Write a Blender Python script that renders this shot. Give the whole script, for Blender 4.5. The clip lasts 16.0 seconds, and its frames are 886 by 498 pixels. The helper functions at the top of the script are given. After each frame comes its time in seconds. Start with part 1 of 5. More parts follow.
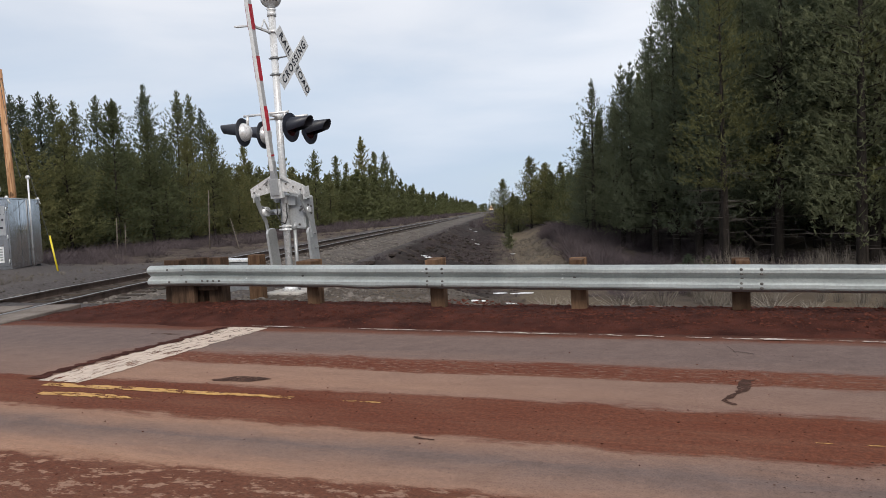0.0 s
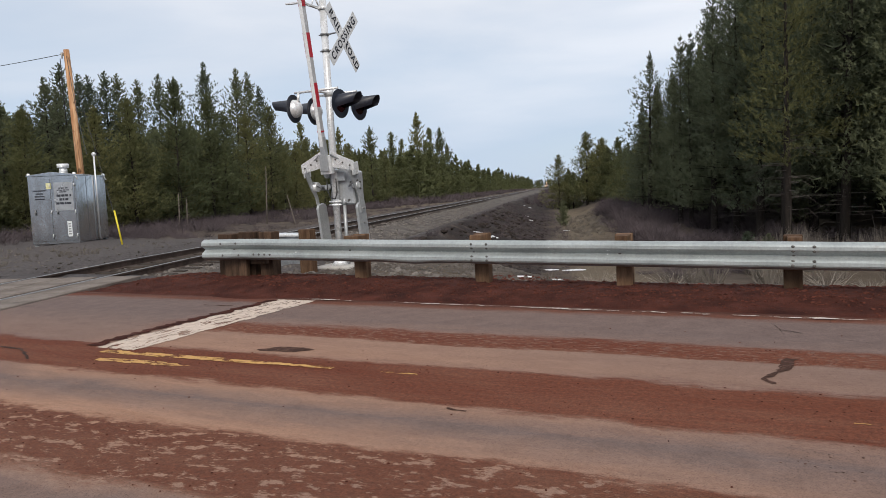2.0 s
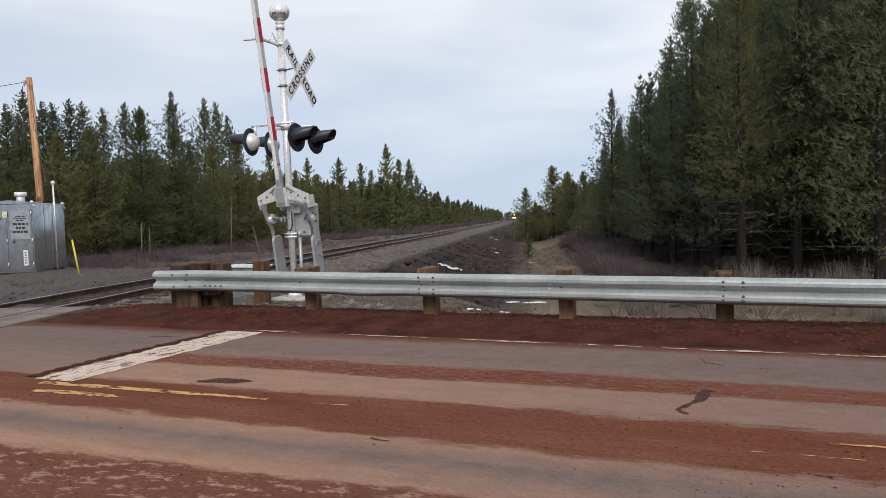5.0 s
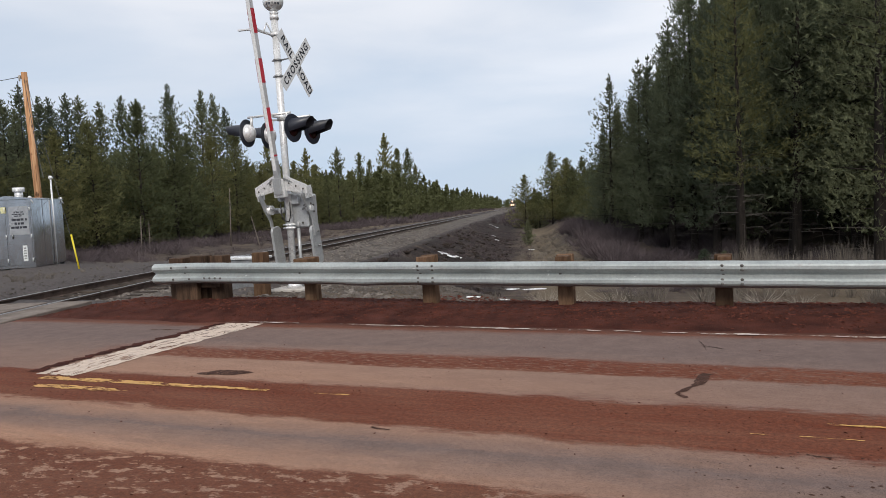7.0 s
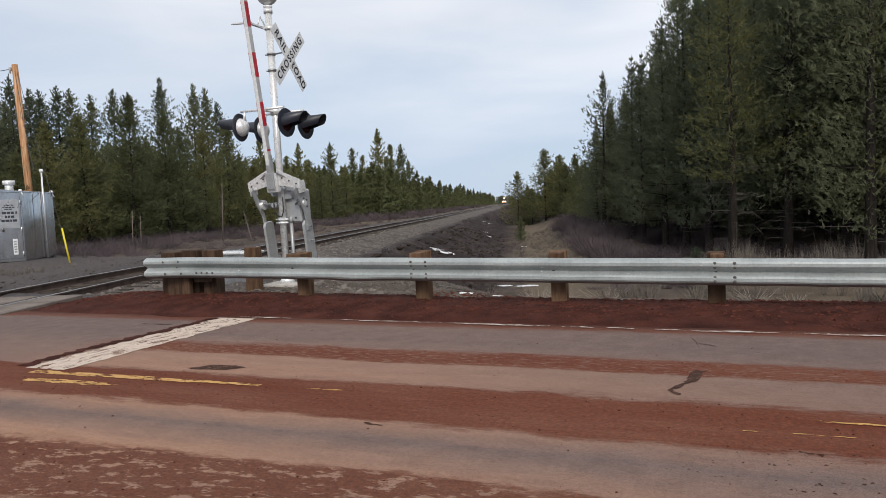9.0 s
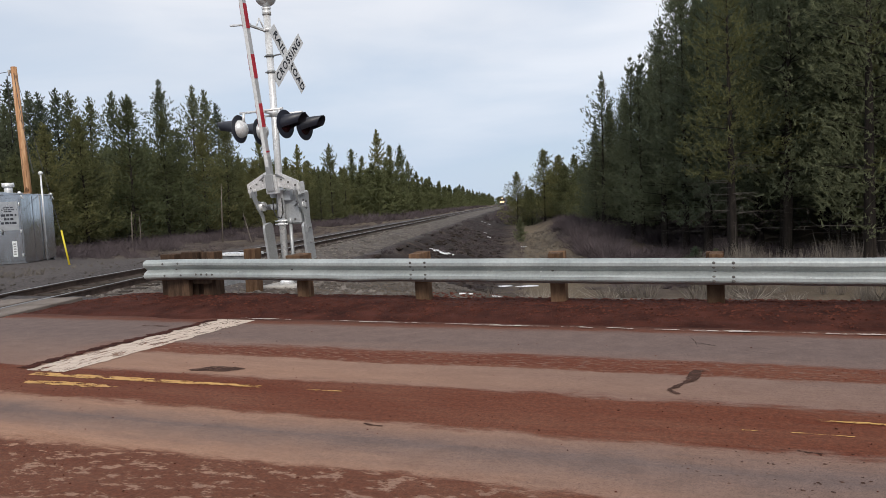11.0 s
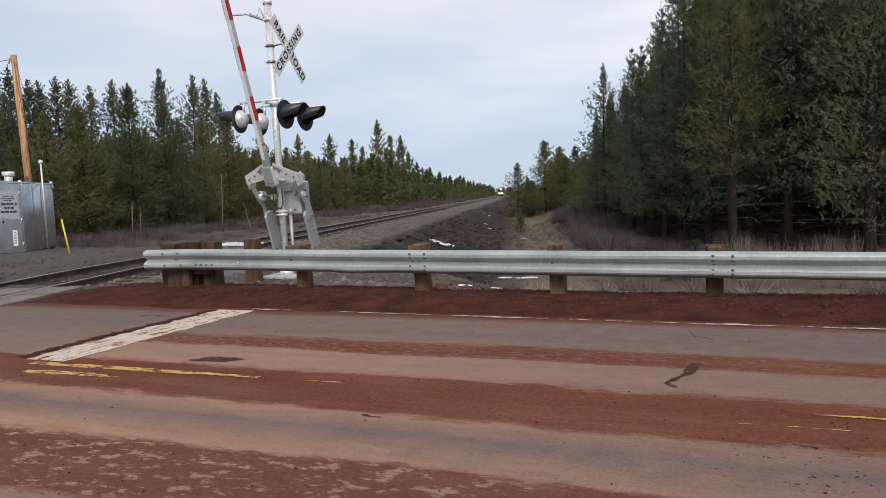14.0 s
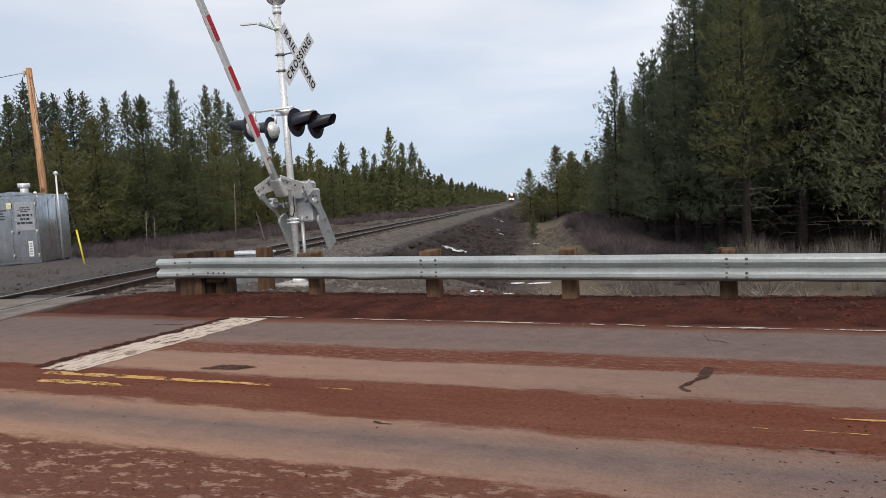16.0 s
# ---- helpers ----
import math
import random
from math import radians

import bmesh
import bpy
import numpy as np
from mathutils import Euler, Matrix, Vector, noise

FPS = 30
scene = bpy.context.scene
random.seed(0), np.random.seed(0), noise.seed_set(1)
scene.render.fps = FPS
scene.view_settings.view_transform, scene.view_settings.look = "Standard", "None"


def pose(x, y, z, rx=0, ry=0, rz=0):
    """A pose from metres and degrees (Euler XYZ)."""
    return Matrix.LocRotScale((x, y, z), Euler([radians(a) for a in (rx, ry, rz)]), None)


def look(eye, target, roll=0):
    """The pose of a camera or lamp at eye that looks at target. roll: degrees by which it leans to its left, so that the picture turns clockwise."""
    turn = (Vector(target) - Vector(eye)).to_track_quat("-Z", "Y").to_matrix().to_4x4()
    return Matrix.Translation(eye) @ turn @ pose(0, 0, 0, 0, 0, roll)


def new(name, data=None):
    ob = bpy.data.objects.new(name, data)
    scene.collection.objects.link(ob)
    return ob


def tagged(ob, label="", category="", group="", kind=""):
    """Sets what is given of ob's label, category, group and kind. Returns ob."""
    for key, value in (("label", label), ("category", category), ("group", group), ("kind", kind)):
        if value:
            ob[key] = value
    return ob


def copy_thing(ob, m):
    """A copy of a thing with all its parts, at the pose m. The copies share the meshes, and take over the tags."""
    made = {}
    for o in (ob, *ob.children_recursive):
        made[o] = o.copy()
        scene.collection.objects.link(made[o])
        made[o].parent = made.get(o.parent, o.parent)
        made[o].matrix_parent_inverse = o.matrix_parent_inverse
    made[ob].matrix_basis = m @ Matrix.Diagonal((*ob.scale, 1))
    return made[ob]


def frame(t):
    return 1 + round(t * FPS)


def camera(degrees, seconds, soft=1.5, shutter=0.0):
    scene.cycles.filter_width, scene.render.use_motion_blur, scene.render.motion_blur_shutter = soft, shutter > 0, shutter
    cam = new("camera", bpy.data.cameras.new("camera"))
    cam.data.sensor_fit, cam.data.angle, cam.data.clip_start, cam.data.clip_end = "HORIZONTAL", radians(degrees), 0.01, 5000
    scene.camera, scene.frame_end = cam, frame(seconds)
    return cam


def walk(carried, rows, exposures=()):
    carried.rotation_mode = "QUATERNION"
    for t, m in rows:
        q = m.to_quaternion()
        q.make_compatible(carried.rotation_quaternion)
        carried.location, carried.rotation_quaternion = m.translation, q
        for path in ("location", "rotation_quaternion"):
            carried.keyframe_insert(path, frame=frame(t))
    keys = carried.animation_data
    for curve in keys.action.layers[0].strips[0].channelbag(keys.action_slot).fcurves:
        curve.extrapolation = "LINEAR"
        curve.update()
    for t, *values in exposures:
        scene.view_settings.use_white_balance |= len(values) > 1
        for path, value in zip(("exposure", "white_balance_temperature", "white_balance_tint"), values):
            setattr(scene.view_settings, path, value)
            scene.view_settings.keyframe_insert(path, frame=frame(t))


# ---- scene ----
cam = camera(62.3, 16.0, 0.85)

PATH = [
    (0, (-0.363, -0.148, 1.461), (-1.05, 1.726, 1.339), -2.4),
    (0.5, (-0.358, -0.153, 1.454), (-1.058, 1.716, 1.333), -2.7),
    (1, (-0.342, -0.136, 1.453), (-1.027, 1.74, 1.338), -2.6),
    (1.5, (-0.309, -0.135, 1.44), (-1.004, 1.734, 1.294), -1.9),
    (2, (-0.22, -0.133, 1.444), (-1.047, 1.679, 1.264), -2.4),
    (2.5, (-0.149, -0.19, 1.435), (-0.984, 1.623, 1.299), -3.1),
    (3, (-0.066, -0.317, 1.448), (-0.892, 1.497, 1.284), -2.1),
    (3.5, (-0.006, -0.352, 1.487), (-0.838, 1.462, 1.357), -2.0),
    (4, (0.069, -0.247, 1.475), (-0.704, 1.595, 1.38), -0.8),
    (6.5, (0.151, -0.185, 1.475), (-0.6, 1.664, 1.351), -2.7),
    (7, (0.149, -0.186, 1.474), (-0.603, 1.663, 1.344), -2.8),
    (7.5, (0.146, -0.191, 1.471), (-0.604, 1.659, 1.342), -2.7),
    (8, (0.148, -0.183, 1.467), (-0.599, 1.667, 1.323), -2.8),
    (8.5, (0.14, -0.18, 1.471), (-0.601, 1.673, 1.334), -2.7),
    (9, (0.133, -0.179, 1.469), (-0.6, 1.676, 1.328), -2.4),
    (11.5, (0.144, -0.189, 1.472), (-0.586, 1.668, 1.334), -2.8),
    (12, (0.147, -0.182, 1.477), (-0.582, 1.674, 1.327), -3.1),
    (12.5, (0.144, -0.183, 1.474), (-0.59, 1.671, 1.323), -3.2),
    (13, (0.143, -0.175, 1.481), (-0.591, 1.677, 1.306), -2.9),
    (13.5, (0.143, -0.187, 1.475), (-0.604, 1.66, 1.299), -2.8),
    (14, (0.153, -0.19, 1.481), (-0.58, 1.663, 1.317), -2.3),
    (14.5, (0.156, -0.178, 1.475), (-0.555, 1.684, 1.302), -2.2),
    (15, (0.164, -0.17, 1.477), (-0.544, 1.692, 1.3), -2.2),
    (15.5, (0.165, -0.168, 1.479), (-0.587, 1.678, 1.317), -2.9),
    (16, (0.164, -0.164, 1.472), (-0.601, 1.678, 1.327), -3.0),
]
walk(cam, [(t, look(eye, target, roll)) for t, eye, target, roll in PATH])

# ---------------------------------------------------------------- light
EXPOSURE = 0.0
scene.view_settings.exposure = EXPOSURE
SUN_EL, SUN_AZ = radians(36), radians(152)      # azimuth clockwise from +y: behind the camera and to its right


def make_world():
    w = bpy.data.worlds.new("overcast_sky")
    scene.world = w
    w.use_nodes = True
    nt = w.node_tree
    nt.nodes.clear()
    out = nt.nodes.new("ShaderNodeOutputWorld")
    bg = nt.nodes.new("ShaderNodeBackground")
    sky = nt.nodes.new("ShaderNodeTexSky")
    sky.sky_type, sky.sun_disc, sky.sun_elevation, sky.sun_rotation = "NISHITA", False, SUN_EL, SUN_AZ
    sky.dust_density, sky.altitude = 1.5, 1300
    co = nt.nodes.new("ShaderNodeTexCoord")
    mp = nt.nodes.new("ShaderNodeMapping")
    mp.inputs["Scale"].default_value = (1.0, 1.0, 4.2)
    n1 = nt.nodes.new("ShaderNodeTexNoise")
    n1.inputs["Scale"].default_value, n1.inputs["Detail"].default_value, n1.inputs["Roughness"].default_value = 2.3, 6, 0.5
    n1.inputs["Distortion"].default_value = 0.3
    n2 = nt.nodes.new("ShaderNodeTexNoise")
    n2.inputs["Scale"].default_value, n2.inputs["Detail"].default_value = 1.1, 4
    cover = nt.nodes.new("ShaderNodeValToRGB")          # how much cloud hides the blue
    cover.color_ramp.elements[0].position, cover.color_ramp.elements[0].color = 0.33, (0.86, 0.86, 0.86, 1)
    cover.color_ramp.elements[1].position, cover.color_ramp.elements[1].color = 0.58, (1, 1, 1, 1)
    tone = nt.nodes.new("ShaderNodeValToRGB")           # cloud thickness
    tone.color_ramp.elements[0].position, tone.color_ramp.elements[0].color = 0.3, (7.4, 7.8, 8.6, 1)
    tone.color_ramp.elements[1].position, tone.color_ramp.elements[1].color = 0.66, (9.7, 9.9, 10.5, 1)
    mix = nt.nodes.new("ShaderNodeMix")
    mix.data_type = "RGBA"
    ln = nt.links.new
    ln(co.outputs["Generated"], mp.inputs["Vector"])
    ln(mp.outputs["Vector"], n1.inputs["Vector"])
    ln(mp.outputs["Vector"], n2.inputs["Vector"])
    ln(n1.outputs["Fac"], cover.inputs["Fac"])
    ln(n2.outputs["Fac"], tone.inputs["Fac"])
    sep = nt.nodes.new("ShaderNodeSeparateXYZ")          # thinner cloud low down, where the blue shows through
    low = nt.nodes.new("ShaderNodeValToRGB")
    low.color_ramp.elements[0].position, low.color_ramp.elements[0].color = 0.05, (0, 0, 0, 1)
    low.color_ramp.elements[1].position, low.color_ramp.elements[1].color = 0.30, (1, 1, 1, 1)
    wave = nt.nodes.new("ShaderNodeMath")                # the edge of the low cloud bank wavers
    wave.operation, wave.inputs[1].default_value = "MULTIPLY_ADD", 0.34
    lower = nt.nodes.new("ShaderNodeMix")
    lower.data_type = "RGBA"
    lower.inputs["A"].default_value = (5.6, 6.7, 8.2, 1)
    shift = nt.nodes.new("ShaderNodeMath")
    shift.operation, shift.inputs[1].default_value = "SUBTRACT", 0.17
    ln(co.outputs["Generated"], sep.inputs[0])
    ln(n1.outputs["Fac"], wave.inputs[0])
    ln(sep.outputs["Z"], wave.inputs[2])
    ln(wave.outputs[0], shift.inputs[0])
    ln(shift.outputs[0], low.inputs["Fac"])
    ln(low.outputs["Color"], lower.inputs["Factor"])
    ln(tone.outputs["Color"], lower.inputs["B"])
    ln(cover.outputs["Color"], mix.inputs["Factor"])
    ln(sky.outputs["Color"], mix.inputs["A"])
    ln(lower.outputs["Result"], mix.inputs["B"])
    ln(mix.outputs["Result"], bg.inputs["Color"])
    bg.inputs["Strength"].default_value = 0.1
    ln(bg.outputs["Background"], out.inputs["Surface"])


make_world()
sun = new("sun", bpy.data.lights.new("sun", "SUN"))
sun.data.energy, sun.data.angle, sun.data.color = 2.6, radians(24), (1.0, 0.92, 0.82)
sun.matrix_world = look((0, 0, 30), (0 - math.sin(SUN_AZ) * 30, 0 - math.cos(SUN_AZ) * 30, 30 - math.tan(SUN_EL) * 30))


# ---------------------------------------------------------------- materials
class Nodes:
    """A principled material and short ways to add nodes to it."""

    def __init__(self, name, rough=0.8, metal=0.0, coords="Object"):
        self.m = bpy.data.materials.new(name)
        self.m.use_nodes = True
        self.nt = self.m.node_tree
        self.b = self.nt.nodes["Principled BSDF"]
        self.b.inputs["Roughness"].default_value = rough
        self.b.inputs["Metallic"].default_value = metal
        if rough >= 0.85:
            self.b.inputs["Specular IOR Level"].default_value = 0.12
        if coords == "World":
            self.co = self.add("ShaderNodeNewGeometry").outputs["Position"]
        else:
            self.co = self.add("ShaderNodeTexCoord").outputs[coords]

    def add(self, kind):
        return self.nt.nodes.new(kind)

    def link(self, a, b):
        self.nt.links.new(a, b)

    def mapped(self, scale, shift=(0, 0, 0), turn=0.0):
        n = self.add("ShaderNodeMapping")
        n.inputs["Scale"].default_value, n.inputs["Location"].default_value = scale, shift
        n.inputs["Rotation"].default_value = (0, 0, turn)
        self.link(self.co, n.inputs["Vector"])
        return n.outputs["Vector"]

    def noise(self, scale, detail=4, rough=0.55, vector=None, distort=0.0):
        n = self.add("ShaderNodeTexNoise")
        n.inputs["Scale"].default_value, n.inputs["Detail"].default_value = scale, detail
        n.inputs["Roughness"].default_value, n.inputs["Distortion"].default_value = rough, distort
        self.link(vector or self.co, n.inputs["Vector"])
        return n.outputs["Fac"]

    def voronoi(self, scale, vector=None, what="Distance"):
        n = self.add("ShaderNodeTexVoronoi")
        n.inputs["Scale"].default_value = scale
        self.link(vector or self.co, n.inputs["Vector"])
        return n.outputs[what]

    def ramp(self, fac, stops):
        n = self.add("ShaderNodeValToRGB")
        el = n.color_ramp.elements
        while len(el) < len(stops):
            el.new(0.5)
        for e, (p, c) in zip(el, stops):
            e.position = p
            e.color = (*c, 1) if isinstance(c, tuple) else (c, c, c, 1)
        self.link(fac, n.inputs["Fac"])
        return n.outputs["Color"]

    def mix(self, fac, a, b, mode="MIX"):
        n = self.add("ShaderNodeMix")
        n.data_type, n.blend_type = "RGBA", mode
        for sock, v in (("Factor", fac), ("A", a), ("B", b)):
            if isinstance(v, (int, float)):
                if sock == "Factor":
                    n.inputs["Factor"].default_value = v
                else:
                    n.inputs[sock].default_value = (v, v, v, 1)
            elif isinstance(v, tuple):
                n.inputs[sock].default_value = (*v, 1)
            else:
                self.link(v, n.inputs[sock])
        return n.outputs["Result"]

    def math(self, op, a, b=0.0, c=0.0):
        n = self.add("ShaderNodeMath")
        n.operation = op
        for i, v in enumerate((a, b, c)):
            if isinstance(v, (int, float)):
                n.inputs[i].default_value = v
            else:
                self.link(v, n.inputs[i])
        return n.outputs[0]

    def color(self, c):
        self.link(c, self.b.inputs["Base Color"])
        return self

    def bump(self, height, strength=0.4, distance=0.01):
        n = self.add("ShaderNodeBump")
        n.inputs["Strength"].default_value, n.inputs["Distance"].default_value = strength, distance
        self.link(height, n.inputs["Height"])
        self.link(n.outputs["Normal"], self.b.inputs["Normal"])
        return self


def surface(name, dark, light, scale=3.0, fine=40.0, rough=0.8, metal=0.0, bump=0.3, depth=0.004, coords="Object", stretch=(1, 1, 1), vary=0.0):
    """Two tones in patches, fine grain over them, and relief."""
    n = Nodes(name, rough, metal, coords)
    v = n.mapped(stretch)
    a, b = n.noise(scale, 5, 0.6, v), n.noise(fine, 3, 0.6, v)
    c = n.ramp(a, [(0.32, dark), (0.68, light)])
    c = n.mix(0.55, c, n.ramp(b, [(0.25, 0.45), (0.75, 1.0)]), "MULTIPLY")
    if vary:
        r = n.add("ShaderNodeObjectInfo").outputs["Random"]
        c = n.mix(1.0, c, n.ramp(r, [(0.0, 1.0 - vary), (1.0, 1.0)]), "MULTIPLY")
    n.color(c).bump(b, bump, depth)
    n.link(n.ramp(a, [(0.3, min(1.0, rough + 0.1)), (0.7, max(0.0, rough - 0.1))]), n.b.inputs["Roughness"])
    return n.m


def road_material():
    n = Nodes("dusty_asphalt", 0.85, 0.0, "World")
    sep = n.add("ShaderNodeSeparateXYZ")
    n.link(n.co, sep.inputs[0])
    streak = n.noise(1.0, 6, 0.65, n.mapped((0.22, 1.6, 1)))
    patch = n.noise(1.0, 7, 0.7, n.mapped((1.5, 4.5, 1)))
    grit = n.noise(110.0, 3, 0.8)
    coarse = n.noise(30.0, 5, 0.75)
    y = n.math("ADD", sep.outputs["Y"], n.math("MULTIPLY", n.math("SUBTRACT", streak, 0.5), 0.34))
    y = n.math("ADD", y, n.math("MULTIPLY", n.math("SUBTRACT", patch, 0.5), 0.42))
    ragged = n.noise(1.0, 8, 0.8, n.mapped((6.0, 15.0, 1), (2, 9, 0)))
    y = n.math("ADD", y, n.math("MULTIPLY", n.math("SUBTRACT", ragged, 0.5), 0.22))
    band = n.math("DIVIDE", y, 10.0)
    # how much red cinder lies across the road, from the near lane to the far edge
    cinder = n.ramp(band, [(0.0, 0.08), (0.240, 0.12), (0.252, 0.97), (0.322, 1.0), (0.330, 0.1), (0.375, 0.05), (0.408, 0.15),
                           (0.416, 0.97), (0.497, 1.0), (0.505, 0.12), (0.572, 0.08), (0.578, 1.0), (0.618, 1.0), (0.628, 0.08), (0.735, 0.08), (0.755, 0.9)])
    holes = n.ramp(n.noise(1.0, 7, 0.72, n.mapped((5.5, 11.0, 1), (3, 1, 0))), [(0.54, 1.0), (0.58, 0.12)])
    # dust that the wheels press pale
    pale = n.ramp(band, [(0.0, 0.15), (0.225, 0.2), (0.25, 0.7), (0.3, 0.8), (0.33, 1.0), (0.36, 0.35), (0.375, 0.1), (0.405, 0.85), (0.43, 0.5), (0.5, 0.55), (0.51, 0.8), (0.57, 0.62), (0.60, 0.45), (0.66, 0.1), (0.75, 0.15)])
    speck = n.ramp(n.noise(1.0, 6, 0.8, n.mapped((9.0, 26.0, 1), (1, 5, 0))), [(0.53, 1.0), (0.60, 0.15)])
    strip_ = n.ramp(band, [(0.55, 0.0), (0.56, 1.0), (0.64, 1.0), (0.65, 0.0)])
    cinder = n.mix(strip_, cinder, n.mix(1.0, cinder, speck, "MULTIPLY"))
    # bare asphalt between the stop bar and the track
    beyond = n.ramp(n.math("DIVIDE", n.math("ADD", sep.outputs["X"], 10.0), 10.0), [(0.33, 1.0), (0.41, 0.0)])
    cinder = n.mix(n.mix(1.0, strip_, beyond, "MULTIPLY"), cinder, 0.06)
    pale = n.mix(beyond, pale, n.mix(1.0, pale, 0.4, "MULTIPLY"))
    tar = n.ramp(n.noise(5.0, 5, 0.6), [(0.3, (0.112, 0.087, 0.082)), (0.7, (0.158, 0.121, 0.113))])
    dust = n.ramp(n.noise(3.0, 6, 0.65, n.mapped((0.6, 2.5, 1))), [(0.3, (0.30, 0.172, 0.116)), (0.7, (0.385, 0.232, 0.16))])
    red = n.ramp(coarse, [(0.3, (0.068, 0.0175, 0.0085)), (0.7, (0.150, 0.040, 0.019))])
    clean = n.ramp(n.math("DIVIDE", n.math("ADD", sep.outputs["X"], 6.0), 10.0), [(0.25, 1.0), (0.7, 0.42)])
    c = n.mix(n.mix(1.0, pale, clean, "MULTIPLY"), tar, dust)
    near = n.ramp(band, [(0.318, 1.0), (0.338, 0.0)])
    mottled = n.ramp(n.noise(1.0, 6, 0.7, n.mapped((0.5, 2.4, 1), (7, 2, 0))), [(0.35, 0.0), (0.7, 0.38)])
    red = n.mix(mottled, red, n.mix(0.45, red, dust))
    red = n.mix(n.mix(1.0, near, 0.5, "MULTIPLY"), red, n.mix(0.6, red, (0.105, 0.058, 0.040)))
    c = n.mix(n.mix(near, cinder, n.mix(1.0, cinder, holes, "MULTIPLY")), c, red)
    c = n.mix(0.7, c, n.ramp(grit, [(0.33, 0.3), (0.48, 1.0), (0.7, 1.15)]), "MULTIPLY")
    c = n.mix(0.65, c, n.ramp(coarse, [(0.33, 0.74), (0.66, 1.14)]), "MULTIPLY")
    n.color(c).bump(n.mix(0.5, grit, coarse), 0.6, 0.008)
    return n.m


def ground_material():
    """Dry pine-land soil with dead grass, grey gravel along the track, dark cinder on the bank."""
    n = Nodes("dry_ground", 0.95, 0.0, "World")
    sep = n.add("ShaderNodeSeparateXYZ")
    n.link(n.co, sep.inputs[0])
    big, mid, fine = n.noise(0.12, 5, 0.6), n.noise(0.9, 6, 0.65), n.noise(14.0, 5, 0.7)
    # metres to the right of the track, wavering
    d = n.math("ADD", n.math("ADD", sep.outputs["X"], 9.38), n.math("MULTIPLY", sep.outputs["Y"], 0.281))
    d = n.math("ADD", d, n.math("MULTIPLY", n.math("SUBTRACT", n.noise(0.35, 5, 0.6), 0.5), 2.8))
    u = n.math("DIVIDE", n.math("ADD", d, 20.0), 40.0)
    soil = n.ramp(mid, [(0.3, (0.045, 0.035, 0.030)), (0.5, (0.078, 0.062, 0.052)), (0.72, (0.125, 0.10, 0.078))])
    grass = n.ramp(fine, [(0.3, (0.10, 0.078, 0.054)), (0.7, (0.21, 0.166, 0.116))])
    gravel = n.ramp(fine, [(0.3, (0.038, 0.034, 0.035)), (0.7, (0.162, 0.147, 0.145))])
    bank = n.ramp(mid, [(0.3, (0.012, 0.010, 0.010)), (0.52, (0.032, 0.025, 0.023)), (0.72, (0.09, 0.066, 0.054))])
    c = n.mix(n.ramp(big, [(0.42, 0.0), (0.62, 0.75)]), soil, grass)
    c = n.mix(n.ramp(u, [(0.37, 0.0), (0.42, 0.85), (0.59, 1.0), (0.625, 0.0)]), c, gravel)
    yard = n.ramp(u, [(0.02, 0.0), (0.1, 0.92), (0.5, 0.92), (0.6, 0.0)])
    close = n.ramp(n.math("DIVIDE", sep.outputs["Y"], 100.0), [(0.195, 1.0), (0.25, 0.0)])
    c = n.mix(n.mix(1.0, yard, close, "MULTIPLY"), c, n.mix(0.6, gravel, (0.080, 0.071, 0.071)))
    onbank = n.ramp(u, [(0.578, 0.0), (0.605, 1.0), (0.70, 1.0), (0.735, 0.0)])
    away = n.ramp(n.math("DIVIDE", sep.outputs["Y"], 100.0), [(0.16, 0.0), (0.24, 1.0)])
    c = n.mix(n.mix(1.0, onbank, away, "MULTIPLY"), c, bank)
    path = n.ramp(u, [(0.735, 0.0), (0.75, 0.7), (0.785, 0.7), (0.82, 0.0)])
    c = n.mix(n.mix(1.0, path, away, "MULTIPLY"), c, grass)
    c = n.mix(0.5, c, n.ramp(fine, [(0.25, 0.45), (0.75, 1.0)]), "MULTIPLY")
    n.color(c).bump(n.mix(0.4, fine, mid), 0.7, 0.05)
    return n.m


def needle_material(name, dark, light):
    n = Nodes(name, 0.65)
    r = n.add("ShaderNodeObjectInfo").outputs["Random"]
    tint = n.ramp(r, [(0.0, dark), (0.45, tuple(0.5 * (a + b) for a, b in zip(dark, light))), (1.0, light)])
    isl = n.add("ShaderNodeNewGeometry").outputs["Random Per Island"]
    c = n.mix(0.8, tint, n.ramp(isl, [(0.0, 0.75), (1.0, 1.3)]), "MULTIPLY")
    c = n.mix(0.7, c, n.ramp(n.noise(0.9, 3), [(0.3, 0.75), (0.7, 1.2)]), "MULTIPLY")
    n.color(c)
    n.b.inputs["Specular IOR Level"].default_value = 0.25
    tr = n.add("ShaderNodeBsdfTranslucent")
    n.link(c, tr.inputs["Color"])
    mx = n.add("ShaderNodeMixShader")
    mx.inputs[0].default_value = 0.55
    n.link(n.b.outputs[0], mx.inputs[1])
    n.link(tr.outputs[0], mx.inputs[2])
    n.link(mx.outputs[0], n.nt.nodes["Material Output"].inputs["Surface"])
    return n.m


